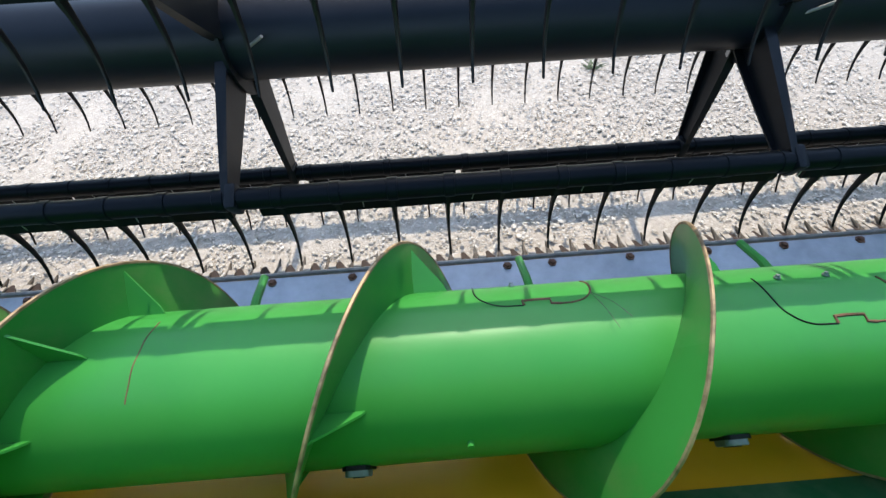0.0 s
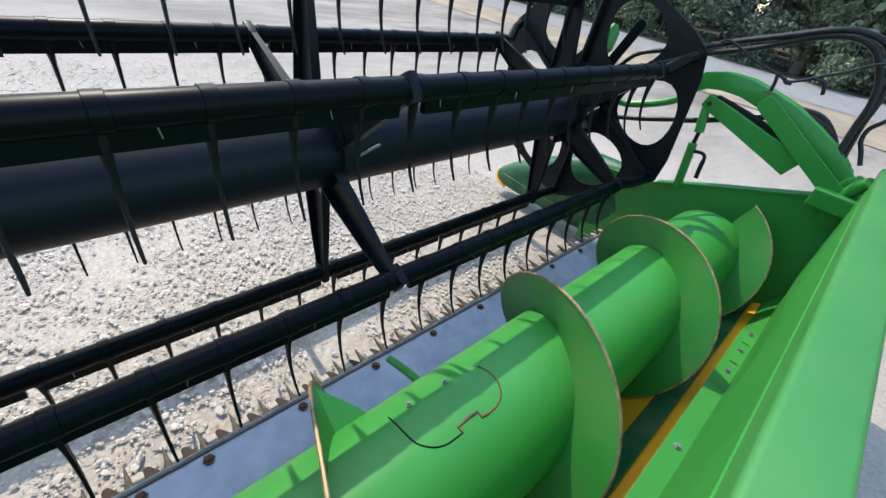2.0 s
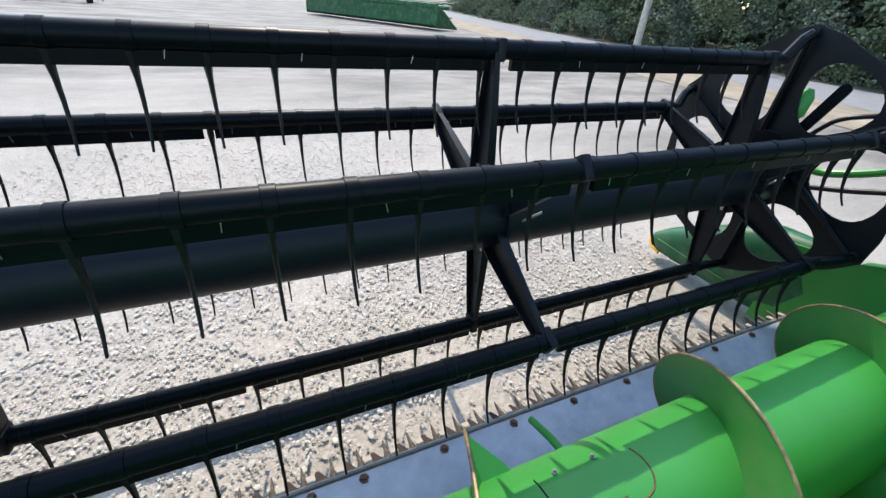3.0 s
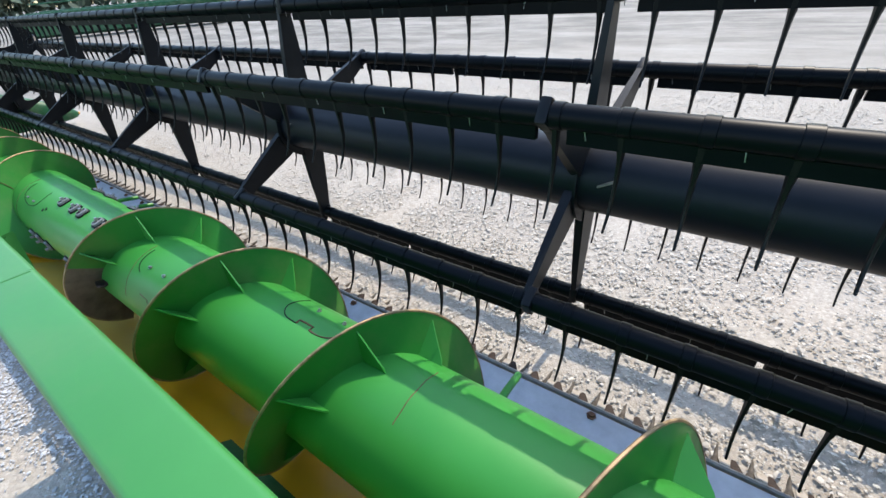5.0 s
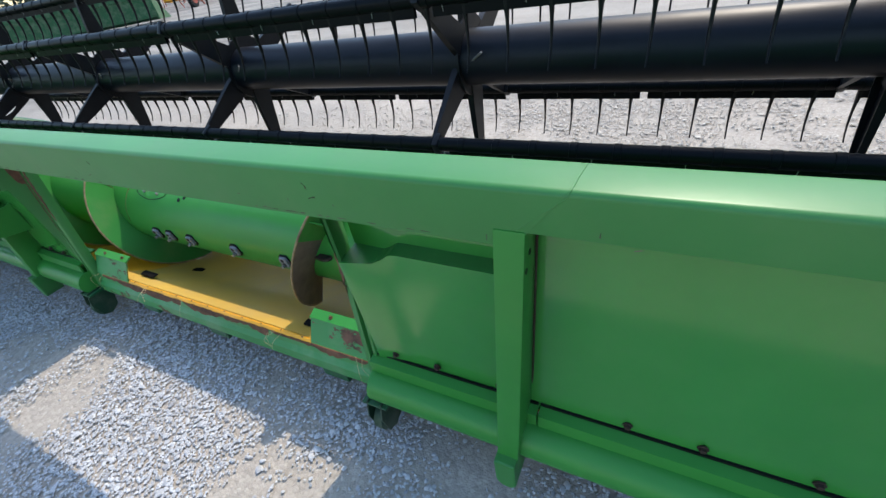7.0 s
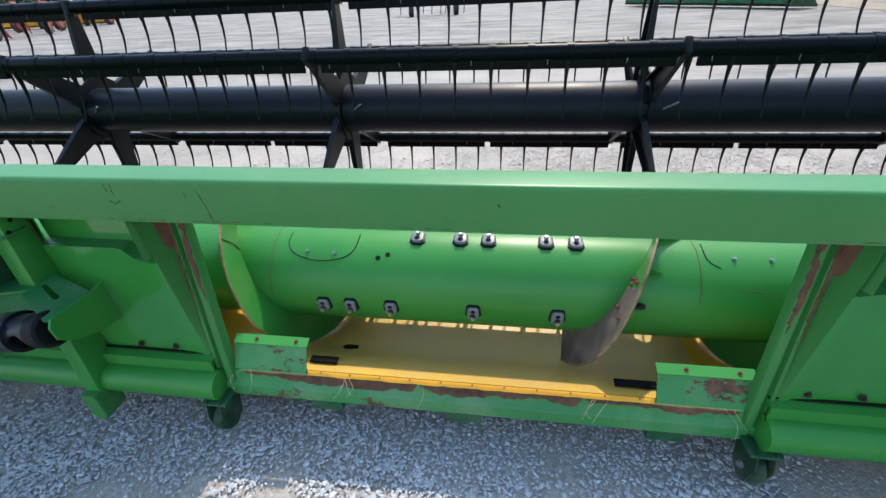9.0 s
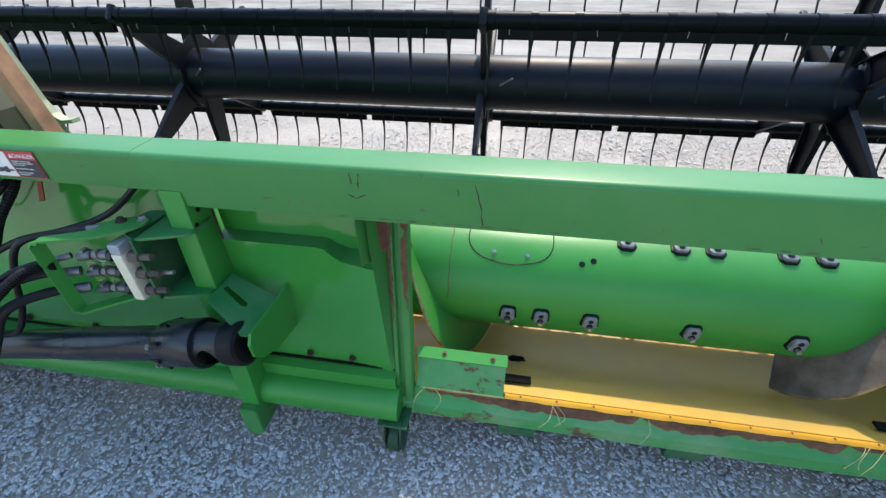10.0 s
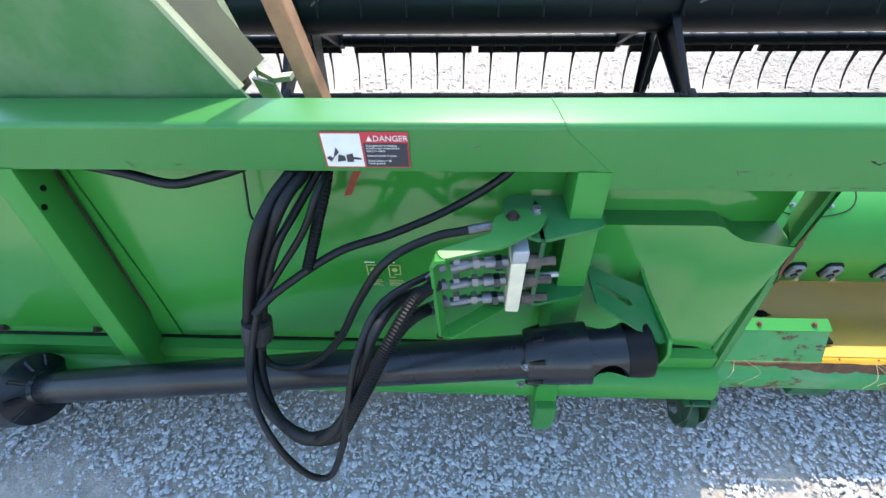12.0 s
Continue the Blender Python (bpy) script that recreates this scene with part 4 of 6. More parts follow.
for x in (-0.815, -0.785):
    y, z = on_drum(130 if x < -0.8 else 126, AR + 0.0005)
    part("slot_hole", disc_z(-0.001, 0.001, 0, 0, 0.008), PLASTIC, auger).matrix_basis = Matrix.Translation((x, y, z)) @ pose(0, 0, 0, 38, 0, 0)
# retracting fingers in front of the drum
for x in (-0.9, -0.72, -0.52, -0.30, -0.1, 1.41, 2.05, 2.62):
    tipz, tipy = (0.352, 0.715)
    smooth(part("finger", tube_path([(x, AY + 0.10, AZ + 0.02), (x - 0.004, AY + 0.21, AZ + 0.008), (x - 0.008, tipy, tipz)], [0.0105, 0.0105, 0.010], 10), GREEN, auger, "round green finger"))
part("drum_pin", disc_z(0, 0.010, 0, 0, 0.006, 8), GREEN, auger).matrix_basis = Matrix.Translation((1.87, *on_drum(160, AR))) @ pose(0, 0, 0, 70, 0, 0)
# bits of straw caught under a cover
for x, dx, dy in ((2.12, 0.05, -0.07), (2.12, 0.02, -0.09)):
    y, z = on_drum(66, AR + 0.006)
    part("straw", tube_path(curve_points([(x, y, z), (x + dx * 0.6, y + dy * 0.5, z + 0.016), (x + dx, y + dy, z + 0.012 - dy * 0.15)], 4), 0.0006, 5), GUARD, auger)

# ---- reel ----
RY, RZ, RR = 1.182, 0.752, 0.442
reel = thing("pickup_reel", "black six-bar pickup reel with curved plastic tines", "reel")
smooth(part("centre_tube", tube_path([(X_LEFT + 0.20, RY - 0.035, RZ), (X_RIGHT - 0.20, RY - 0.035, RZ)], 0.102, 40), TUBE, reel), 30)
BAR_ANGLES = [206.5, 266.5, 325, 25, 85.5, 144.5]
SPIDERS = [-4.82] + [0.125 + 1.27 * k for k in range(-3, 3)] + [3.82]
BAR_X0, BAR_X1 = SPIDERS[0] - 0.05, SPIDERS[-1] + 0.05
TINE_PHASE = [0.093, 0.042, 0.060, 0.033, 0.081, 0.018]
PLATE_Y, PLATE_Z, PLATE_R = 1.175, 0.800, 0.520


def tine_mesh():
    """A moulded tine: thick root, straight blade, tip that hooks to the rear."""
    rows = [(0.0, 0.028, 0.010, 0.012), (0.002, -0.015, 0.009, 0.011), (0.003, -0.045, 0.0058, 0.008), (0.001, -0.085, 0.0046, 0.0062), (-0.006, -0.120, 0.0038, 0.0050), (-0.018, -0.152, 0.0033, 0.0042), (-0.034, -0.180, 0.0026, 0.0034)]
    verts, faces = [], []
    for y, z, a, b in rows:
        for k in range(6):
            t = 2 * math.pi * k / 6
            verts.append((a * math.cos(t), y + b * math.sin(t), z))
    for i in range(len(rows) - 1):
        for k in range(6):
            faces.append((6 * i + k, 6 * i + 6 + k, 6 * i + 6 + (k + 1) % 6, 6 * i + (k + 1) % 6))
    faces += [tuple(range(6)), tuple(6 * (len(rows) - 1) + k for k in range(6))[::-1]]
    return verts, faces


TINE = mesh_of("tine", tine_mesh(), PLASTIC, 50)
BAND = mesh_of("band", tube_path([(-0.012, 0, 0), (-0.011, 0, 0), (0.011, 0, 0), (0.012, 0, 0)], [0.0255, 0.0272, 0.0272, 0.0255], 14), BLACK, 30)
# short pale line on the bar's flange, drawn as a thin steel rod
FLANGE_MARK = mesh_of("flange_mark", tube_path([(0, -0.006, 0.010), (0, -0.006, -0.020)], 0.0011, 5), STEEL)


def tine_bar(i, angle):
    y, z = RY + RR * math.cos(radians(angle)), RZ + RR * math.sin(radians(angle))
    b = smooth(part("tine_bar", tube_path([(BAR_X0, 0, 0), (BAR_X1, 0, 0)], 0.025, 16), BLACK, reel), 30)
    b.location = (0, y, z)
    for k in range(len(SPIDERS) - 1):
        s = SPIDERS[k]
        mid = s + (0.54 if i in (1, 3) else 0.62)
        e = SPIDERS[k + 1]
        cuts = [(s + 0.055, mid - 0.015), (mid + 0.015, e - 0.008)] if i in (1, 3, 2) else [(s + 0.045, e - 0.02)]
        for a, c in cuts:
            part("flange", prism([(-0.010, 0.010), (0.010, 0.010), (0.007, -0.052), (-0.007, -0.052)], a, c), BLACK, b)
    x = BAR_X0 + 0.02 + (TINE_PHASE[i] - BAR_X0 - 0.02) % 0.127
    n = 0
    while x < BAR_X1 - 0.02:
        shared("tine", TINE, b, pose(x, 0, -0.032, 0, 0, random.Random(i * 91 + n).uniform(-5, 5)))
        shared("band", BAND, b, pose(x + 0.004, 0, 0))
        if n % 2 == i % 2:
            shared("flange_mark", FLANGE_MARK, b, pose(x + 0.06, -0.006, -0.018, 0, random.Random(n).uniform(-14, 14), 0))
        x += 0.127
        n += 1
    return b


for i, a in enumerate(BAR_ANGLES):
    tine_bar(i, a)


def arm_mesh():
    """A folded reel arm: a channel that tapers from hub to bar."""
    bm = bmesh.new()
    rows = [(0.075, 0.052), (0.16, 0.050), (0.30, 0.038), (RR + 0.012, 0.022)]
    ring = []
    for r, w in rows:
        d = 0.020 * w / 0.05
        out = [(-w, -0.004 - d), (-w, 0.002), (w, 0.002), (w, -0.004 - d), (w - 0.004, -0.004 - d), (w - 0.004, -0.003), (-w + 0.004, -0.003), (-w + 0.004, -0.004 - d)]
        ring.append([bm.verts.new((q, p, r)) for p, q in out])
    for a, b in zip(ring, ring[1:]):
        for k in range(8):
            bm.faces.new((a[k], a[(k + 1) % 8], b[(k + 1) % 8], b[k]))
    bm.faces.new(ring[0][::-1])
    bm.faces.new(ring[-1])
    bmesh.ops.recalc_face_normals(bm, faces=bm.faces)
    return bm


ARM = mesh_of("spider_arm", arm_mesh(), BLACK_ARM)
EAR = mesh_of("bearing", box(-0.013, 0.013, -0.028, 0.028, -0.030, 0.028, 0.008), BLACK_ARM, 40)


def ring_plate(r0, r1, x0, x1, n=28):
    verts, faces = [], []
    for i in range(n):
        t = 2 * math.pi * i / n
        for x, r in ((x0, r0), (x0, r1), (x1, r1), (x1, r0)):
            verts.append((x, r * math.cos(t), r * math.sin(t)))
    for i in range(n):
        j = (i + 1) % n
        for k in range(4):
            faces.append((4 * i + k, 4 * i + (k + 1) % 4, 4 * j + (k + 1) % 4, 4 * j + k))
    return verts, faces


HUB = mesh_of("hub_plate", ring_plate(0.098, 0.150, -0.004, 0.004), BLACK_ARM, 30)
for j, x in enumerate(SPIDERS):
    hub = shared("spider", HUB, reel, pose(x, RY - 0.005, RZ))
    for i, a in enumerate(BAR_ANGLES):
        arm = shared("arm", ARM, hub, pose(0.006 if i % 2 else -0.006, 0.005, 0, a - 90, 0, 0))
        shared("bearing", EAR, hub, pose(0, 0.005 + RR * math.cos(radians(a)), RR * math.sin(radians(a)), a - 90, 0, 0))
        hb = shared("bolt", BOLT, hub, pose(0, 0.005 + 0.128 * math.cos(radians(a - 16)), 0.128 * math.sin(radians(a - 16)), 0, -90, 0))
        hb.scale = (1.2, 1.2, 1.2)
    part("brace_rod", tube_path([(0.005, -0.105, -0.02), (0.10, -0.150, 0.045)], 0.0040, 6), LIPSTEEL, hub)


def hex_disc(x, turn, hole, t=0.006):
    """End plate: a hexagon with one large rounded hole in each sector."""
    bm = bmesh.new()
    cen = (PLATE_Y, PLATE_Z)
    outer = [(PLATE_Y + (PLATE_R + 0.02) * math.cos(radians(turn + 60 * k)), PLATE_Z + (PLATE_R + 0.02) * math.sin(radians(turn + 60 * k))) for k in range(6)]
    for s in range(6):
        p0, p1 = Vector(outer[s]), Vector(outer[(s + 1) % 6])
        c = Vector(cen)
        mid = (p0 + p1) / 2
        rad = (mid - c).normalized()
        tan = Vector((-rad.y, rad.x))
        hc = c + rad * hole[0]
        hole_pts = []
        for k in range(24):
            a = 2 * math.pi * k / 24
            hole_pts.append(hc + rad * hole[1] * math.cos(a) + tan * hole[2] * math.sin(a) * (1 + 0.25 * math.cos(a)))
        edge_pts = []
        for k in range(24):
            a = 2 * math.pi * k / 24
            d = rad * math.cos(a) + tan * math.sin(a)
            best = None
            for u, v in ((c, p0), (p0, p1), (p1, c)):
                e = v - u
                den = d.x * e.y - d.y * e.x
                if abs(den) < 1e-9:
                    continue
                w = u - hc
                q = (w.x * e.y - w.y * e.x) / den
                r = (w.x * d.y - w.y * d.x) / den
                if q > 0 and -1e-6 <= r <= 1 + 1e-6:
                    best = q if best is None else min(best, q)
            e = hc + d * (best or 0.1) - c
            edge_pts.append(c + e * min(1.0, PLATE_R / max(e.length, 0.001)))
        vs = [[bm.verts.new((xx, q.x, q.y)) for q in pts] for xx in (x, x + t) for pts in (hole_pts, edge_pts)]
        for k in range(24):
            j = (k + 1) % 24
            bm.faces.new((vs[0][k], vs[0][j], vs[1][j], vs[1][k]))
            bm.faces.new((vs[2][k], vs[3][k], vs[3][j], vs[2][j]))
            bm.faces.new((vs[0][j], vs[0][k], vs[2][k], vs[2][j]))
            bm.faces.new((vs[1][k], vs[1][j], vs[3][j], vs[3][k]))
    bmesh.ops.remove_doubles(bm, verts=bm.verts, dist=0.0005)
    bmesh.ops.recalc_face_normals(bm, faces=bm.faces)
    return bm


for x, k in ((4.02, 1), (-5.02, -1)):
    d = part("end_plate", hex_disc(x, 206, (0.305, 0.125, 0.128)), BLACK_ARM, reel, "black six-sided end plate with round cut-outs")
    smooth(part("hub_boss", tube_path([(x - k * 0.16, PLATE_Y, PLATE_Z), (x + k * 0.03, PLATE_Y, PLATE_Z)], 0.085, 24), BLACK, d), 40)
    smooth(part("hub_flange", tube_path([(x - k * 0.05, PLATE_Y, PLATE_Z), (x - k * 0.035, PLATE_Y, PLATE_Z)], 0.135, 28), BLACK, d), 40)
    for i, a in enumerate(BAR_ANGLES):
        ca, sa = math.cos(radians(a)), math.sin(radians(a))
        bar = Vector((BAR_X1 - 0.01 if k > 0 else BAR_X0 + 0.01, RY + RR * ca, RZ + RR * sa))
        b = radians(206 + 60 * i)
        pin = Vector((x - k * 0.02, PLATE_Y + 0.488 * math.cos(b), PLATE_Z + 0.488 * math.sin(b)))
        crank = part("crank", tube_path([bar, bar + Vector((k * 0.05, 0, 0)), bar.lerp(pin, 0.75), pin + Vector((k * 0.01, 0, 0))], [0.020, 0.022, 0.019, 0.019], 8), BLACK, d)
        part("pivot", disc_x(x - 0.022, x + 0.022, pin.y, pin.z, 0.020, 14), BLACK_ARM, crank)
        bolt(crank, x - k * 0.024, pin.y, pin.z, "x-")
        inner = Vector((x - k * 0.012, PLATE_Y + 0.13 * math.cos(b - 0.35), PLATE_Z + 0.13 * math.sin(b - 0.35)))
        part("plate_rib", tube_path([inner, inner.lerp(pin, 0.94)], [0.016, 0.010], 6), BLACK, d)
    lever = Vector((0, -0.072, 0.166)).normalized()
    side = Vector((0, lever.z, -lever.y)) * 0.021
    tip, root = Vector((0, 1.040, 1.120)), Vector((0, 1.130, 0.915))
    rim = [root + side, root - side] + [tip - side * math.cos(q) + lever * 0.021 * math.sin(q) for q in (0, 0.6, 1.2, 1.57, 2.0, 2.6, 3.1416)]
    part("lever", prism([(p.y, p.z) for p in rim], x + 0.020, x + 0.028, "x", 0.001), BLACK, d)

# ---- reel arms at the ends ----


def swept_box(line, w, h, x):
    """A box-section arm along a line in the y-z plane; h may vary along it."""
    pts = [Vector((p[0], p[1])) for p in line]
    up, lo = [], []
    for i, p in enumerate(pts):
        d = (pts[min(i + 1, len(pts) - 1)] - pts[max(i - 1, 0)]).normalized()
        n = Vector((-d.y, d.x)) * line[i][2] / 2
        up.append(tuple(p + n))
        lo.append(tuple(p - n))
    return prism(up + lo[::-1], x - w / 2, x + w / 2, "x", h)


def reel_arm(x):
    a = thing("reel_arm", "green arched box-section reel arm on the end sheet", "reel arm", "arms of the reel")
    k = 1 if x > 0 else -1
    line = [(0.085, 0.690, 0.07), (0.135, 0.745, 0.075), (0.20, 0.815, 0.078), (0.27, 0.868, 0.078), (0.335, 0.904, 0.076), (0.43, 0.945, 0.074), (0.523, 0.972, 0.072), (0.605, 0.991, 0.070), (0.69, 0.993, 0.070), (0.755, 0.978, 0.066), (0.81, 0.935, 0.058)]
    smooth(part("arm", swept_box(line, 0.085, 0.006, x + 0.015 * k), GREEN, a), 30)
    smooth(part("arm_tube", tube_path(curve_points([(x, 0.78, 0.960), (x, 0.84, 0.868), (x, 1.03, 0.787), (x - 0.02 * k, 1.175, 0.790)]), 0.0165, 10), GREEN, a))
    part("weld_scar", box(x - 0.030 * k - 0.004, x - 0.030 * k + 0.004, 0.505, 0.545, 1.000, 1.007, 0.002), LIPSTEEL, a)
    part("side_strap", swept_box([(0.085, 0.690, 0.058), (0.110, 0.724, 0.062), (0.500, 0.964, 0.062), (0.520, 0.978, 0.050)], 0.008, 0.002, x - 0.075 * k), GREEN, a)
    foot = part("pivot_lug", prism([(0.040, 0.640), (0.150, 0.640), (0.158, 0.690), (0.130, 0.745), (0.080, 0.775), (0.040, 0.760)], x - 0.068, x - 0.056, "x", 0.002), GREEN, a)
    part("pivot_pin", disc_x(x - 0.068, x + 0.06, 0.097, 0.720, 0.016, 16), STEEL, foot)
    big = part("pivot_bolt", tube_path([(x - 0.085 * k, 0.097, 0.720), (x - 0.097 * k, 0.097, 0.720)], 0.017, 6), STEEL, foot)
    part("washer", disc_x(x - 0.0835, x - 0.0795, 0.097, 0.720, 0.024, 18) if k > 0 else disc_x(x + 0.0795, x + 0.0835, 0.097, 0.720, 0.024, 18), STEEL, big)
    cyl = part("lift_cylinder", swept_box([(0.315, 0.778, 0.078), (0.36, 0.800, 0.086), (0.56, 0.866, 0.070), (0.66, 0.898, 0.062), (0.715, 0.914, 0.050)], 0.055, 0.006, x - 0.03 * k), GREEN, a, "green lift cylinder housing")
    part("cylinder_cap", swept_box([(0.38, 0.862, 0.016), (0.56, 0.910, 0.014), (0.68, 0.936, 0.010)], 0.040, 0.003, x - 0.03 * k), BLACK_ARM, cyl)
    bolt(cyl, x - 0.06 * k, 0.690, 0.905, "x-", BOLT_DARK)
    strut = part("stop_strut", tube_path([(x - 0.04 * k, 0.653, 0.535), (x - 0.04 * k, 0.679, 0.735)], 0.019, 12), GREEN, a)
    part("stop_rod", tube_path([(x - 0.04 * k, 0.677, 0.725), (x - 0.04 * k, 0.680, 0.800)], 0.009, 8), BLACK_ARM, strut)
    part("stop_head", tube_path([(x - 0.04 * k, 0.680, 0.785), (x - 0.04 * k, 0.700, 0.885)], [0.020, 0.017], 10), GREEN, strut)
    smooth(part("stop_handle", tube_path(curve_points([(x - 0.04 * k, 0.672, 0.700), (x - 0.05 * k, 0.630, 0.712), (x - 0.05 * k, 0.608, 0.700), (x - 0.05 * k, 0.604, 0.660), (x - 0.05 * k, 0.598, 0.606)]), [0.0075] * 20 + [0.0095] * 13, 8), BLACK_ARM, strut))
    smooth(part("drive_cap", tube_path([(x - 0.16 * k, 1.165, 0.980), (x - 0.16 * k, 1.168, 1.00), (x - 0.155 * k, 1.168, 1.07), (x - 0.15 * k, 1.165, 1.10)], [0.012, 0.030, 0.032, 0.014], 14), GREEN, a))
    return a


reel_arm(X_RIGHT + 0.03)
reel_arm(X_LEFT - 0.03)

# hoses to the reel drive at the right-hand end
END_HOSES = [
    [(4.06, 0.90, 1.06), (4.20, 0.80, 1.10), (4.22, 0.725, 1.133), (4.22, 0.579, 1.186), (4.22, 0.453, 1.232), (4.23, 0.381, 1.242), (4.24, 0.305, 1.225), (4.26, 0.247, 1.160), (4.26, 0.224, 1.069), (4.26, 0.221, 0.976), (4.26, 0.208, 0.870), (4.24, 0.19, 0.76)],
    [(4.06, 0.88, 1.03), (4.19, 0.797, 1.073), (4.21, 0.674, 1.118), (4.22, 0.568, 1.166), (4.22, 0.472, 1.208), (4.22, 0.384, 1.224), (4.22, 0.316, 1.200), (4.23, 0.262, 1.13), (4.23, 0.236, 1.05), (4.23, 0.232, 0.96), (4.22, 0.222, 0.86), (4.21, 0.21, 0.76)],
    [(4.20, 1.08, 0.71), (4.20, 1.036, 0.723), (4.20, 0.92, 0.756), (4.20, 0.806, 0.795), (4.21, 0.72, 0.820), (4.25, 0.56, 0.88), (4.26, 0.397, 0.950), (4.26, 0.313, 0.936), (4.26, 0.244, 0.882), (4.25, 0.203, 0.815), (4.23, 0.18, 0.74)],
    [(4.28, 0.44, 0.965), (4.28, 0.34, 0.962), (4.28, 0.265, 0.905), (4.27, 0.222, 0.835), (4.25, 0.20, 0.74)],
    [(4.25, 0.145, 1.06), (4.22, 0.172, 1.012), (4.22, 0.196, 0.975), (4.22, 0.193, 0.935), (4.22, 0.172, 0.900), (4.21, 0.150, 0.86)],
]
for k, pts in enumerate(END_HOSES):
    h = smooth(part("hydraulic_hose", tube_path(curve_points(pts), 0.0075 if k == 4 else 0.0115, 10), HOSE))
    tagged(h, "black rubber hydraulic hose looped over the reel arm", "hose", "hoses at the reel end")
wire = thing("wiring_lead", "thin black wiring lead tied above the end sheet", "wire")
smooth(part("lead", tube_path(curve_points([(4.17, 0.76, 1.125), (4.17, 0.724, 1.133), (4.17, 0.618, 1.091), (4.17, 0.527, 1.068), (4.17, 0.476, 1.056), (4.17, 0.398, 1.098), (4.17, 0.348, 1.125), (4.17, 0.268, 1.171), (4.20, 0.20, 1.15), (4.22, 0.18, 1.06)]), 0.0048, 8), HOSE, wire))
for pts in ([(4.17, 0.527, 1.071), (4.168, 0.520, 1.045), (4.17, 0.517, 1.010)], [(4.17, 0.500, 1.062), (4.168, 0.488, 1.050), (4.17, 0.470, 1.050)], [(4.17, 0.425, 1.084), (4.165, 0.385, 1.080), (4.17, 0.368, 1.043)]):
    smooth(part("stub", tube_path(curve_points(pts), 0.0065, 8), HOSE, wire))
hub_hose = smooth(part("drive_hose", tube_path(curve_points([(4.20, 0.80, 1.085), (4.12, 0.944, 1.047), (4.10, 1.03, 1.013), (4.10, 1.086, 0.953), (4.10, 1.15, 0.86)]), 0.0095, 10), HOSE))
tagged(hub_hose, "black hose running to the reel drive", "hose", "hoses at the reel end")
couplings = thing("hose_couplings", "green painted hose couplings on the end of the beam", "hose coupling")
part("block", box(4.10, 4.26, 0.075, 0.215, 0.70, 0.765, 0.006), GREEN, couplings)
for x, y, z in ((4.14, 0.105, 0.815), (4.19, 0.130, 0.800), (4.23, 0.175, 0.810)):
    smooth(part("coupling", tube_path([(x + 0.03, y + 0.03, 0.75), (x + 0.005, y + 0.005, z), (x - 0.01, y - 0.01, z + 0.02)], [0.022, 0.024, 0.020], 14), GREEN, couplings), 40)

# ---- folded stand above the beam on the drive side ----
st = thing("drive_shield", "faded green folded sheet-metal shield rising from the top beam", "shield")
FACE = [(-2.140, 0.80), (-2.195, 0.886), (-2.485, 1.382), (-2.90, 1.382), (-2.58, 0.98), (-2.615, 0.886), (-2.65, 0.80)]
part("face", prism(FACE, 0.108, 0.114, "y"), GREEN_PALE, st)
part("edge_rim", prism([(-2.195, 0.886), (-2.485, 1.382), (-2.477, 1.382), (-2.187, 0.886)], 0.100, 0.116, "y"), RIM, st, "pale worn rim")
part("side", prism([(-2.20, 0.886), (-2.49, 1.382), (-2.484, 1.382), (-2.194, 0.886)], 0.114, 0.225, "y"), OLIVE_SHADED, st, "olive inner channel, its shade in the colour")
part("web", prism([(-2.290, 0.80), (-2.405, 1.382), (-2.399, 1.382), (-2.284, 0.80)], 0.225, 0.332, "y"), OLIVE_SHADED, st, "olive inner channel, its shade in the colour")
part("back_rim", sheet([(-2.400, 1.382), (-2.312, 1.005), (-2.280, 0.860), (-2.262, 0.825), (-2.235, 0.808), (-2.200, 0.812)], 0.325, 0.350, 0.010, "y"), RIM, st, "pale curved rim")
part("leg", prism([(-2.275, 0.815), (-2.235, 0.803), (-2.185, 0.58), (-2.215, 0.57)], 0.318, 0.330, "y"), RIM, st, "pale leg")
bar = thing("flat_bar", "rusty leaning flat steel bar beside the shield", "steel bar")
part("bar", prism([(-2.045, 0.62), (-2.195, 1.382), (-2.225, 1.382), (-2.075, 0.62)], 0.165, 0.205, "y", 0.003), RUST_LIGHT, bar)

# ---- driveshaft, coupler, hoses and decal on the drive side ----
pto = thing("drive_shaft", "black plastic-guarded drive shaft hung along the rear of the header", "drive shaft")
A, B = Vector((-1.70, -0.088, 0.484)), Vector((-2.80, -0.064, 0.262))


def along(f, dy=0.0):
    return tuple(A.lerp(B, f) + Vector((0, dy, 0)))


smooth(part("guard_tube", tube_path([along(0.0), along(0.30), along(0.301), along(1.0)], [0.039, 0.039, 0.036, 0.036], 28), SHAFT, pto), 40)
smooth(part("guard_cone", tube_path([along(0.035), along(0.0345), along(0.03), along(-0.058), along(-0.062), along(-0.0625)], [0.040, 0.047, 0.050, 0.054, 0.053, 0.046], 28), SHAFT, pto), 40)
for k in range(8):
    a = 2 * math.pi * k / 8
    c0, c1 = Vector(along(0.034)), Vector(along(0.012))
    off = Vector((0, math.cos(a), math.sin(a)))
    part("guard_rib", tube_path([tuple(c0 + off * 0.046), tuple(c1 + off * 0.0515)], 0.005, 6), PLASTIC, pto)
yoke = smooth(part("yoke", tube_path([along(-0.05), along(-0.118)], [0.020, 0.020], 20), SHAFT, pto), 40)
AX = (Vector(along(-0.2)) - Vector(along(0.0))).normalized()
SIDE = AX.cross(Vector((0, 0, 1))).normalized()
UPW = SIDE.cross(AX)
verts, faces = [], []
NA, NL = 112, 36
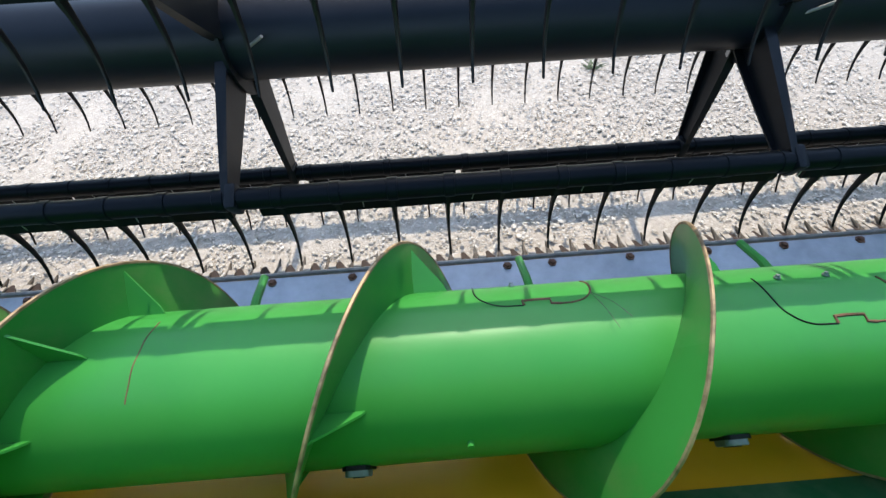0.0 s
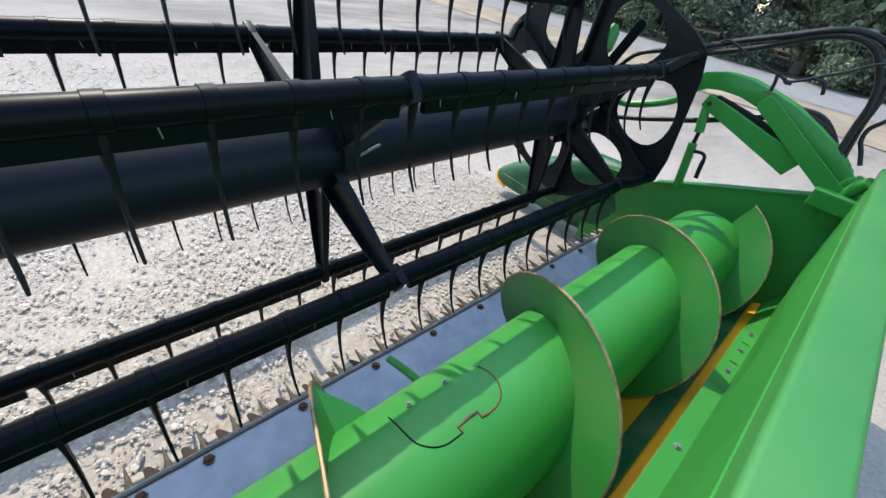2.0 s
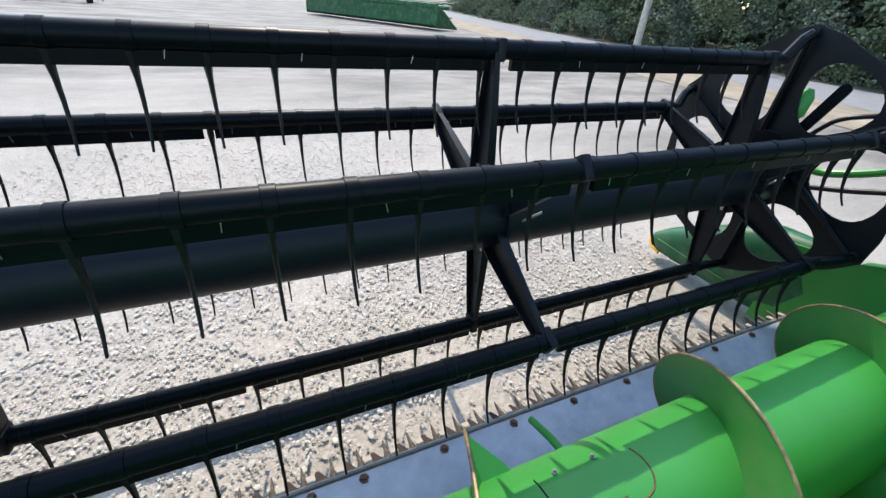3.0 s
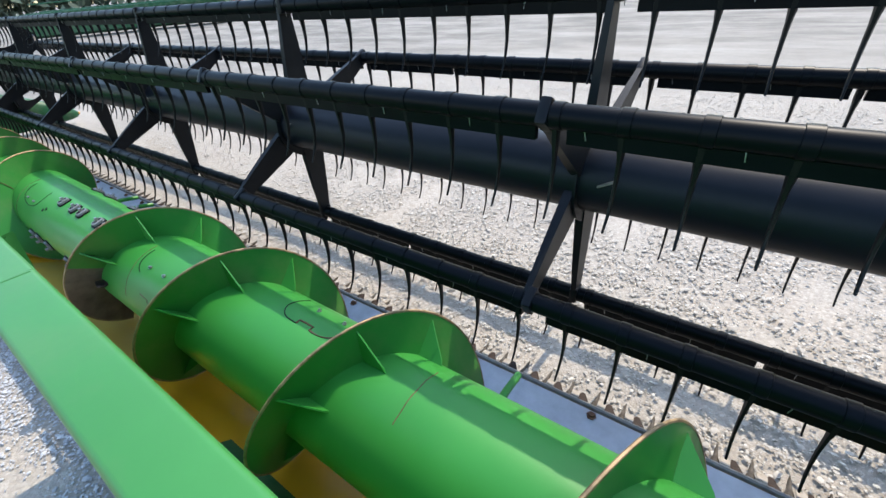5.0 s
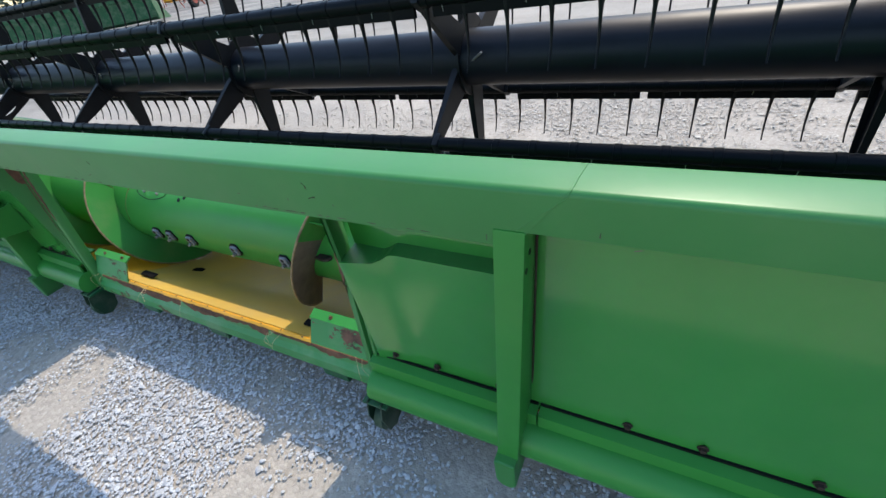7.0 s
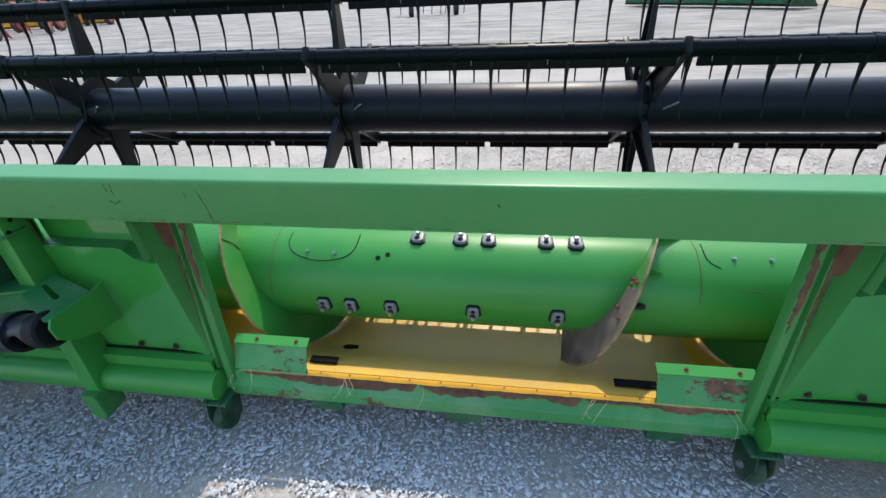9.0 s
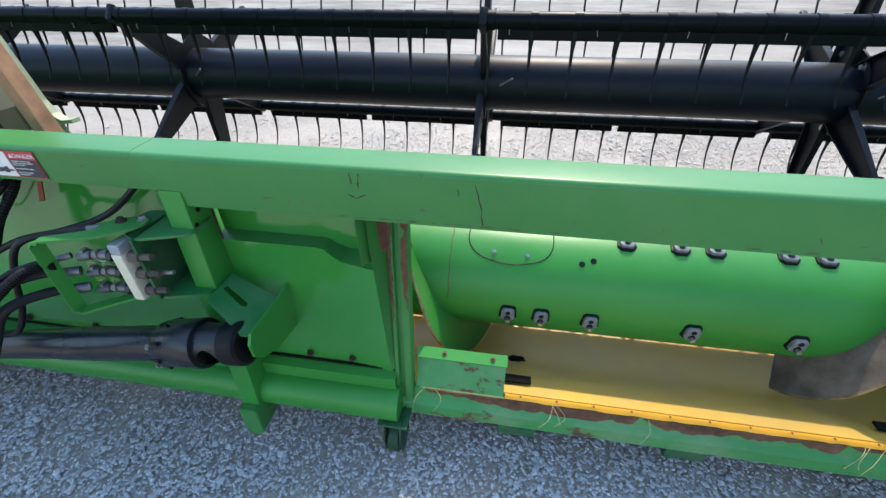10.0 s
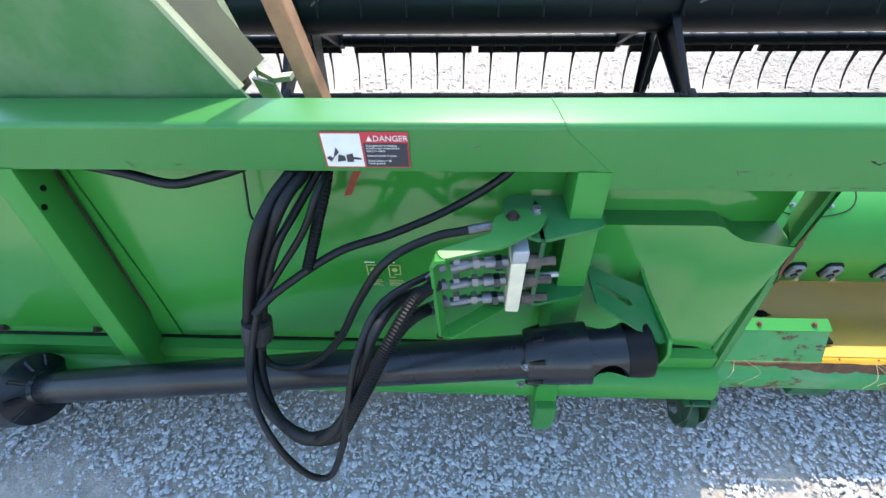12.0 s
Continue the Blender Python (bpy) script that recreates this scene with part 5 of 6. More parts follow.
for back in (0.0, 0.006):
    for i in range(NL + 1):
        f = -0.056 - 0.064 * i / NL
        for j in range(NA):
            a = 2 * math.pi * j / NA
            verts.append(tuple(Vector(along(f)) + (SIDE * math.cos(a) + UPW * math.sin(a)) * (0.0445 - back)))
for i in range(NL):
    for j in range(NA):
        deg = 360 * (j + 0.5) / NA
        off = min(abs((deg - c + 180) % 360 - 180) for c in (340, 160))
        if (off / 46) ** 2 + ((i + 0.5 - NL * 0.52) / (NL * 0.40)) ** 2 < 1:
            continue
        a, b = i * NA + j, i * NA + (j + 1) % NA
        m = (NL + 1) * NA
        faces += [(a, b, b + NA, a + NA), (m + a, m + a + NA, m + b + NA, m + b)]
smooth(part("ear", (verts, faces), SHAFT, yoke), 40)
smooth(part("yoke_collar", tube_path([along(-0.112), along(-0.115), along(-0.142), along(-0.150), along(-0.154)], [0.038, 0.046, 0.048, 0.047, 0.040], 26), PLASTIC, yoke), 30)
for f in (0.040, 0.041):
    bolt(pto, along(f)[0], along(f)[1] - 0.036, along(f)[2] + (0.028 if f < 0.0405 else -0.030), "y-").scale = (0.6, 0.6, 0.6)
step = (B - A).normalized()
ring_pts, ring_r = [], []
for i, r in enumerate((0.037, 0.040, 0.062, 0.080, 0.083, 0.083, 0.073, 0.083, 0.073, 0.083, 0.073, 0.083, 0.078, 0.066)):
    ring_pts.append(tuple(B - step * 0.005 + step * (0.010 if i < 4 else 0.018) * i))
    ring_r.append(r)
smooth(part("bell_guard", tube_path(ring_pts, ring_r, 32), SHAFT, pto, "ribbed black bell guard"), 12)
for k in range(10):
    a = 2 * math.pi * k / 10
    off = Vector((0, math.cos(a), math.sin(a)))
    part("bell_rib", tube_path([tuple(B + step * 0.012 + off * 0.050), tuple(B + step * 0.024 + off * 0.076)], 0.004, 6), SHAFT, pto)
smooth(part("input_stub", tube_path([tuple(B + step * 0.15), tuple(B + step * 0.9)], 0.028, 20), SHAFT, pto), 40)
def hood_z(x):
    return 0.592 - 0.34 * (x + 1.645)


def hood_plate():
    """Sloping plate from the post to the web, with a slot through it."""
    outer = [(-1.628, 0.040), (-1.512, 0.018), (-1.510, -0.094), (-1.530, -0.104), (-1.628, -0.052)]
    slot = [(-1.616, 0.002), (-1.560, -0.022), (-1.556, -0.034), (-1.564, -0.038), (-1.619, -0.010)]
    bm = bmesh.new()
    rings = []
    for dz in (0.0, -0.005):
        rings.append(([bm.verts.new((x, y, hood_z(x) + dz)) for x, y in outer], [bm.verts.new((x, y, hood_z(x) + dz)) for x, y in slot]))
    for j, (o, i) in enumerate(rings):
        for k in range(5):
            quad = (o[k], o[(k + 1) % 5], i[(k + 1) % 5], i[k])
            bm.faces.new(quad if j else quad[::-1])
    for a, b in ((rings[0][0], rings[1][0]), (rings[0][1], rings[1][1])):
        for k in range(5):
            bm.faces.new((a[k], a[(k + 1) % 5], b[(k + 1) % 5], b[k]))
    bmesh.ops.recalc_face_normals(bm, faces=bm.faces)
    return bm


# the hood's darkened green stands for the shade on it
part("support_hood", hood_plate(), GREEN_HALF_SHADED, pto, "green sloping shaft support with a slot, shade in its colour")
part("support_web", prism([(0.055, 0.560), (0.016, 0.552), (-0.100, 0.556), (-0.114, 0.535), (-0.112, 0.500), (-0.085, 0.470), (-0.030, 0.445), (0.055, 0.430)], -1.516, -1.509, "x", 0.002), GREEN, pto)

cp = thing("hydraulic_coupler", "green bracketed multi-coupler with zinc hose fittings", "hydraulic coupler")
def corner_plate(points, z, t, r=0.016):
    """Outline of a level plate with rounded corners."""
    out = []
    for i, p in enumerate(points):
        a, b, c = Vector(points[i - 1]), Vector(p), Vector(points[(i + 1) % len(points)])
        u, v = (a - b).normalized(), (c - b).normalized()
        out += [tuple(b + (u * (1 - s) ** 2 + v * s ** 2) * r) for s in (0.0, 0.35, 0.65, 1.0)]
    return prism(out, z, z + t, "z")


# bracket and its plates take darkened greens in place of the beam's shade
mount = part("mount_bracket", prism([(-1.746, -0.074), (-1.740, -0.074), (-1.740, 0.02), (-1.746, 0.02)], 0.600, 0.744, "z"), GREEN_SHADED, cp, "green folded mounting bracket, shade in its colour")
part("top_plate", corner_plate([(-1.80, -0.035), (-1.746, -0.070), (-1.646, -0.036), (-1.646, 0.035), (-1.79, 0.035)], 0.738, 0.006), GREEN_HALF_SHADED, mount)
part("lower_plate", corner_plate([(-1.745, -0.072), (-1.650, -0.046), (-1.650, 0.04), (-1.745, 0.04)], 0.598, 0.006), GREEN_HALF_SHADED, mount)
part("cover", corner_plate([(-1.890, -0.108), (-1.816, -0.072), (-1.810, -0.038), (-1.786, -0.022), (-1.742, -0.010), (-1.734, -0.034), (-1.748, -0.062), (-1.800, -0.098), (-1.882, -0.124)], 0.755, 0.005, 0.007), GREEN_WORN, cp, "worn green top plate with two bolts")
bolt(cp, -1.749, -0.024, 0.760, "z+").scale = (0.75, 0.75, 0.75)
bolt(cp, -1.784, -0.038, 0.760, "z+", BOLT_DARK)
loop = [(-1.878, -0.115, 0.757), (-1.890, -0.116, 0.755), (-1.893, -0.117, 0.748), (-1.884, -0.122, 0.602), (-1.874, -0.122, 0.596), (-1.775, -0.062, 0.606)]


def flat_strip(points, w, t):
    """A flat bar bent along a line; its width lies across the line and level."""
    verts, faces = [], []
    pts = [Vector(p) for p in points]
    for i, p in enumerate(pts):
        d = (pts[min(i + 1, len(pts) - 1)] - pts[max(i - 1, 0)]).normalized()
        s = Vector((0.25, 1.0, 0.0))
        s = (s - d * s.dot(d)).normalized()
        n = d.cross(s)
        for a, b in ((-1, -1), (1, -1), (1, 1), (-1, 1)):
            verts.append(tuple(p + s * w / 2 * a + n * t / 2 * b))
    for i in range(len(pts) - 1):
        for k in range(4):
            faces.append((4 * i + k, 4 * i + (k + 1) % 4, 4 * i + 4 + (k + 1) % 4, 4 * i + 4 + k))
    faces += [(3, 2, 1, 0), tuple(4 * (len(pts) - 1) + k for k in range(4))]
    return verts, faces


part("hose_loop", flat_strip(loop, 0.024, 0.005), GREEN, cp, "bent green flat-bar hose loop")
part("manifold", box(-1.786, -1.764, -0.088, -0.048, 0.606, 0.716, 0.003), CREAM, cp, "cream manifold block")
part("manifold_top", box(-1.785, -1.762, -0.087, -0.049, 0.7165, 0.738, 0.003), PLATE, cp)
for z in (0.704, 0.664, 0.622):
    fit_ = smooth(part("fitting", tube_path([(-1.788, -0.070, z), (-1.808, -0.071, z - 0.001), (-1.8081, -0.071, z - 0.001), (-1.822, -0.072, z - 0.002), (-1.8221, -0.072, z - 0.002), (-1.845, -0.074, z - 0.004), (-1.8451, -0.074, z - 0.004), (-1.872, -0.078, z - 0.008)], [0.0085, 0.0085, 0.0108, 0.0108, 0.0066, 0.0066, 0.0092, 0.0085], 12), FITTING, cp), 30)
    for xx, r in ((-1.797, 0.0125), (-1.830, 0.0112), (-1.858, 0.0108)):
        part("nut", tube_path([(xx, -0.0715, z - 0.002), (xx - 0.009, -0.072, z - 0.003)], r, 6), SHAFT if xx > -1.8 else LIPSTEEL, fit_)
    smooth(part("port", tube_path([(-1.762, -0.070, z), (-1.742, -0.069, z), (-1.7419, -0.069, z), (-1.72, -0.068, z)], [0.012, 0.012, 0.007, 0.007], 12), GUARD, cp), 30)
part("latch_pin", tube_path([(-1.75, -0.055, 0.655), (-1.705, -0.052, 0.658)], 0.005, 8), STEEL, cp)

cp.location, cp.scale = (0.0837, 0.0224, -0.0513), (1.045, 1.045, 1.045)
HOSES = [
    (0.0098, [(-2.100, 0.065, 0.84), (-2.107, 0.030, 0.800), (-2.132, -0.020, 0.775), (-2.156, -0.060, 0.735), (-2.192, -0.075, 0.641), (-2.222, -0.090, 0.541), (-2.222, -0.130, 0.481), (-2.188, -0.180, 0.449), (-2.133, -0.220, 0.448), (-2.086, -0.235, 0.460), (-2.041, -0.220, 0.478), (-1.998, -0.200, 0.549), (-1.965, -0.170, 0.615), (-1.932, -0.113, 0.617), (-1.881, -0.066, 0.603)]),
    (0.0086, [(-2.080, 0.065, 0.84), (-2.090, 0.030, 0.798), (-2.112, -0.030, 0.778), (-2.149, -0.050, 0.714), (-2.193, -0.065, 0.615), (-2.213, -0.085, 0.516), (-2.210, -0.130, 0.462), (-2.181, -0.180, 0.430), (-2.126, -0.222, 0.424), (-2.067, -0.240, 0.476), (-2.022, -0.225, 0.536), (-1.996, -0.190, 0.604), (-1.976, -0.160, 0.652), (-1.944, -0.103, 0.653), (-1.881, -0.066, 0.645)]),
    (0.0066, [(-2.055, 0.065, 0.84), (-2.075, 0.04, 0.79), (-2.109, -0.01, 0.745), (-2.14, -0.05, 0.702), (-2.18, -0.070, 0.607), (-2.198, -0.085, 0.541), (-2.213, -0.10, 0.475), (-2.185, -0.105, 0.448), (-2.124, -0.10, 0.462), (-2.064, -0.098, 0.533), (-2.016, -0.095, 0.632), (-1.964, -0.085, 0.714), (-1.902, -0.046, 0.725), (-1.855, -0.035, 0.730), (-1.813, -0.025, 0.732)]),
    (0.0056, [(-2.040, 0.065, 0.84), (-2.055, 0.030, 0.798), (-2.065, -0.020, 0.785), (-2.094, -0.040, 0.728), (-2.152, -0.060, 0.650), (-2.184, -0.090, 0.603), (-2.204, -0.130, 0.535), (-2.192, -0.190, 0.499), (-2.155, -0.240, 0.449), (-2.118, -0.260, 0.371), (-2.078, -0.260, 0.359), (-2.035, -0.250, 0.478), (-2.016, -0.230, 0.566), (-2.000, -0.190, 0.633), (-1.966, -0.124, 0.673), (-1.881, -0.066, 0.684)]),
]
for r, pts in HOSES:
    h = smooth(part("hydraulic_hose", tube_path(curve_points(pts, 7), r, 12), HOSE), 60)
    tagged(h, "black rubber hydraulic hose looping below the beam to the coupler", "hose", "hoses of the coupler")
    e0, e1 = Vector(pts[-2]), Vector(pts[-1])
    smooth(part("end_fitting", tube_path([tuple(e1 - (e1 - e0).normalized() * 0.035), tuple(e1)], r * 1.12, 12), FITTING, h, "crimped steel end fitting"), 40)


def ribbed(points, r):
    pts = curve_points(points, 26)
    return pts, [r * (1.0 if i % 2 else 0.86) for i in range(len(pts))]


pts, rs = ribbed([(-2.133, -0.220, 0.446), (-2.086, -0.236, 0.455), (-2.038, -0.240, 0.495), (-2.002, -0.230, 0.570), (-1.975, -0.205, 0.618), (-1.951, -0.175, 0.655), (-1.920, -0.128, 0.684), (-1.890, -0.095, 0.680)], 0.0104)
tagged(part("hose_sleeve", tube_path(pts, rs, 10), PLASTIC), "ribbed black plastic conduit around a hose", "conduit")
pts, rs = ribbed([(-2.062, 0.06, 0.84), (-2.064, 0.035, 0.78), (-2.08, -0.02, 0.72), (-2.10, -0.05, 0.66)], 0.0098)
tagged(part("hose_sleeve", tube_path(pts, rs, 10), PLASTIC), "ribbed black plastic conduit under the beam", "conduit")
tagged(smooth(part("hydraulic_hose", tube_path(curve_points([(-2.188, -0.10, 0.603), (-2.148, -0.07, 0.63), (-2.054, -0.03, 0.677), (-1.967, 0.0, 0.692), (-1.876, 0.03, 0.719), (-1.79, 0.04, 0.779), (-1.74, 0.06, 0.84)]), 0.0068, 10), HOSE), 60), "black rubber hose running up behind the coupler", "hose", "hoses of the coupler")
tagged(smooth(part("electric_cable", tube_path(curve_points([(-2.47, 0.03, 0.81), (-2.428, 0.03, 0.798), (-2.375, 0.03, 0.783), (-2.306, 0.02, 0.772), (-2.257, 0.03, 0.776), (-2.193, 0.03, 0.796), (-2.15, 0.04, 0.815)]), 0.008, 10), HOSE), 60), "black taped cable sagging under the beam", "cable")
tagged(smooth(part("electric_cable", tube_path(curve_points([(-2.196, 0.05, 0.80), (-2.208, 0.045, 0.74), (-2.214, 0.04, 0.686), (-2.179, 0.04, 0.695), (-2.103, 0.04, 0.766), (-2.08, 0.04, 0.80)]), 0.0022, 6), HOSE), 60), "thin black wire hanging under the beam", "cable")
tagged(smooth(part("hose_tie", tube_path([(-2.204, -0.082, 0.562), (-2.212, -0.090, 0.524)], [0.025, 0.026], 12), RUBBER), 40), "black strap round the hose bundle", "strap")
tagged(part("red_tag", prism([(-2.022, 0.787), (-2.010, 0.787), (-2.036, 0.733), (-2.050, 0.730)], 0.048, 0.051, "y"), TAG), "small faded red tag hanging under the beam", "tag")


def lettering(text, size, x, y, z, material, parent):
    cu = bpy.data.curves.new("lettering", "FONT")
    cu.body, cu.size, cu.extrude = text, size, 0.0002
    ob = bpy.data.objects.new("lettering", cu)
    scene.collection.objects.link(ob)
    me = bpy.data.meshes.new_from_object(ob.evaluated_get(bpy.context.evaluated_depsgraph_get()))
    bpy.data.objects.remove(ob)
    me.materials.clear()
    me.materials.append(material)
    o = new("lettering", me)
    o.parent = parent
    o.matrix_basis = pose(x, y, z, 90, 0, 0)
    return o


dec = thing("warning_decal", "white, red and black danger decal on the green beam", "decal")
DY = 0.0086
x0, x1, z0, z1 = -2.050, -1.930, 0.812, 0.869


def tilt(z):
    return DY - 0.0042 * (z - 0.81) / 0.07


def patch(name, a, b, c, d, m, lift):
    y0, y1 = tilt(c) - lift, tilt(d) - lift
    return part(name, ([(a, y0, c), (b, y0, c), (b, y1, d), (a, y1, d), (a, y0 + 0.0006, c), (b, y0 + 0.0006, c), (b, y1 + 0.0006, d), (a, y1 + 0.0006, d)], [(0, 1, 2, 3), (7, 6, 5, 4), (0, 4, 5, 1), (1, 5, 6, 2), (2, 6, 7, 3), (3, 7, 4, 0)]), m, dec)


patch("backing", x0, x1, z0, z1, RED, 0.001)
patch("picture_panel", x0 + 0.002, x0 + 0.055, z0 + 0.002, z1 - 0.002, WHITE, 0.0018)
patch("text_panel", x0 + 0.058, x1 - 0.002, z0 + 0.002, z1 - 0.017, INK, 0.0018)
lettering("DANGER", 0.0118, x0 + 0.072, tilt(0.86) - 0.0024, z1 - 0.0130, WHITE, dec)
part("alert_mark", prism([(x0 + 0.063, z1 - 0.0130), (x0 + 0.071, z1 - 0.0130), (x0 + 0.067, z1 - 0.0055)], tilt(0.86) - 0.0028, tilt(0.86) - 0.0012, "y"), WHITE, dec)
for text, drop in (("Entanglement in rotating", 0.0215), ("driveline can cause serious", 0.0257), ("injury or death.", 0.0299), ("Keep all shields in place.", 0.0378), ("Avoid contact with", 0.0462), ("rotating parts.", 0.0504)):
    lettering(text, 0.0043, x0 + 0.061, tilt(z1 - drop) - 0.0024, z1 - drop, WHITE, dec)
for shape in ([(0.008, 0.012), (0.022, 0.026), (0.019, 0.034), (0.013, 0.018)], [(0.004, 0.017), (0.009, 0.011), (0.013, 0.016), (0.008, 0.020)], [(0.018, 0.011), (0.030, 0.013), (0.029, 0.020), (0.021, 0.022)], [(0.032, 0.011), (0.041, 0.011), (0.041, 0.024), (0.032, 0.022)], [(0.041, 0.0155), (0.052, 0.0145), (0.052, 0.0165), (0.041, 0.018)]):
    part("picture_shape", prism([(x0 + a, z0 + c) for a, c in shape], tilt(0.83) - 0.0034, tilt(0.83) - 0.0016, "y"), INK, dec)
lab = thing("panel_decal", "small pale yellow-lined instruction decal on the back panel", "decal")
for j in range(2):
    x = -2.042 + 0.043 * j
    part("heading_bar", box(x, x + 0.020 - 0.004 * j, 0.0570, 0.0578, 0.5640, 0.5662, 0), WHITE, lab)
    for a, b, c, d in ((0.002, 0.004, 0.522, 0.558), (0.002, 0.026, 0.5565, 0.5582), (0.024, 0.026, 0.530, 0.558), (0.002, 0.014, 0.522, 0.5238), (0.012, 0.026, 0.530, 0.5317)):
        part("picture_line", box(x + a, x + b, 0.0570, 0.0578, c, d, 0), PALE_INK, lab)
    part("picture_ring", disc_y(0.0570, 0.0578, x + 0.014, 0.544, 0.0055, 14), PALE_INK, lab)
    for i, w in enumerate((0.028, 0.031, 0.024, 0.030)):
        part("text_bar", box(x, x + w, 0.0570, 0.0578, 0.513 - 0.0050 * i, 0.5145 - 0.0050 * i, 0), PALE_INK, lab)

RUNS = [(-1.299, 0.869, 0.848, 0.0), (-1.284, 0.868, 0.840, -0.002), (-1.306, 0.826, 0.820, 0.014), (-1.290, 0.820, 0.828, 0.014), (-1.082, 0.862, 0.783, 0.014), (-1.113, 0.850, 0.838, 0.002), (-0.446, 0.842, 0.834, 0.006), (0.29, 0.850, 0.835, 0.006), (0.31, 0.822, 0.816, -0.020)]
# scrapes and chips in the paint of the beam
rng = random.Random(31)
scr = thing("paint_chips", "small rusty chips and scrapes in the beam's paint", "paint chips", kind="stuff")
verts, faces = [], []
for cx, cz, n, sx, sz in ((-1.40, 0.79, 7, 0.02, 0.02), (-1.18, 0.80, 8, 0.006, 0.03), (-1.06, 0.744, 14, 0.10, 0.002), (0.27, 0.80, 7, 0.03, 0.015), (0.22, 0.746, 12, 0.06, 0.003), (-0.2, 0.80, 3, 0.5, 0.03), (-0.62, 0.745, 8, 0.08, 0.002), (0.10, 0.79, 3, 0.02, 0.01), (-1.22, 0.744, 14, 0.12, 0.002), (0.30, 0.745, 12, 0.10, 0.002), (-1.44, 0.785, 6, 0.02, 0.006), (0.33, 0.79, 6, 0.02, 0.008), (-0.9, 0.775, 5, 0.3, 0.02), (0.6, 0.79, 4, 0.2, 0.02), (-1.9, 0.81, 4, 0.3, 0.02)):
    for _ in range(n):
        x, z = cx + rng.gauss(0, sx), min(0.866, max(0.780, cz + 0.03 + rng.gauss(0, sz)))
        w, h = rng.uniform(0.004, 0.014), rng.uniform(0.0006, 0.0016)
        turn = rng.choice((0.1, 0.3, 1.2, 1.5, 2.2)) if cz > 0.76 else rng.uniform(-0.1, 0.1)
        k = len(verts)
        for j in range(8):
            t = 2 * math.pi * j / 8
            u, v = w * math.cos(t) * rng.uniform(0.5, 1.1), h * math.sin(t) * rng.uniform(0.4, 1.3)
            zz = z + u * math.sin(turn) + v * math.cos(turn)
            verts.append((x + u * math.cos(turn) - v * math.sin(turn), 0.0106 - 0.0385 * (zz - 0.776) - 0.0008, zz))
        faces.append(tuple(range(k, k + 8)))
part("chip", (verts, faces), GUARD, scr)

# rusty runs where the paint has cracked on the beam
runs = thing("rust_runs", "thin dark rust runs down the beam's paint", "rust", kind="stuff")
rng = random.Random(57)
for x, z0_, z1_, lean in RUNS:
    line = []
    for j in range(9):
        zz = z0_ + (z1_ - z0_) * j / 8
        line.append((x + lean * j / 8 + rng.uniform(-0.0022, 0.0022), 0.0106 - 0.0385 * (zz - 0.776) - 0.0004, zz))
    part("run", tube_path(line, [rng.uniform(0.0006, 0.0016) for _ in line], 5), DARK_STEEL, runs)

# straw caught on the sill
st_ = thing("straw_wisps", "pale dry straw wisps caught on the sill", "straw", kind="stuff")
for x, n in ((-0.86, 3), (-0.63, 1), (-0.15, 3), (0.17, 2), (-1.18, 2)):
    for _ in range(n):
        a = (x + rng.uniform(-0.02, 0.02), 0.058 + rng.uniform(-0.004, 0.004), 0.244)
        b = (a[0] + rng.uniform(-0.04, 0.05), a[1] - rng.uniform(0.02, 0.04), a[2] - rng.uniform(0.0, 0.03))
        c = (b[0] + rng.uniform(-0.04, 0.04), b[1] - rng.uniform(-0.005, 0.01), b[2] - rng.uniform(0.02, 0.07))
        part("wisp", tube_path(curve_points([a, b, c], 4), 0.00055, 4), STRAW, st_)

# ---- trees, pole and machines in the distance ----


def crown_mesh(seed, h, r, z0, count, leaf, cone):
    """Many small leaf clumps on limbs, thinner at the rim, with gaps."""
    rg = np.random.default_rng(seed)
    lobes = []
    for _ in range(26):
        t = rg.random()
        rr = r * ((1 - t) ** 0.8 * 0.95 + 0.08 if cone else math.sin(math.pi * min(0.96, 0.12 + 0.84 * t)) ** 0.7)
        a = rg.uniform(0, 6.283)
        d = rr * math.sqrt(rg.random()) * 0.85
        lobes.append((d * math.cos(a), d * math.sin(a), z0 + (h - z0) * t, 0.22 * r * rg.uniform(0.6, 1.25)))
    lobes = np.array(lobes)
    pick = rg.integers(0, len(lobes), count)
    dirs = rg.normal(0, 1, (count, 3))
    dirs /= np.linalg.norm(dirs, axis=1)[:, None]
    c = lobes[pick, :3] + dirs * (lobes[pick, 3] * rg.uniform(0.45, 1.15, count))[:, None] * np.array([1.15, 1.15, 0.85])
    u = rg.normal(0, 1, (count, 3))
    u /= np.linalg.norm(u, axis=1)[:, None]
    w = np.cross(u, rg.normal(0, 1, (count, 3)))
    w /= np.linalg.norm(w, axis=1)[:, None]
    s = leaf * rg.uniform(0.5, 1.4, count)[:, None]
    quad = np.stack([c - u * s, c - w * s * 0.55, c + u * s, c + w * s * 0.55], 1).reshape(-1, 3)
    return quad.tolist(), [(4 * i, 4 * i + 1, 4 * i + 2, 4 * i + 3) for i in range(count)]


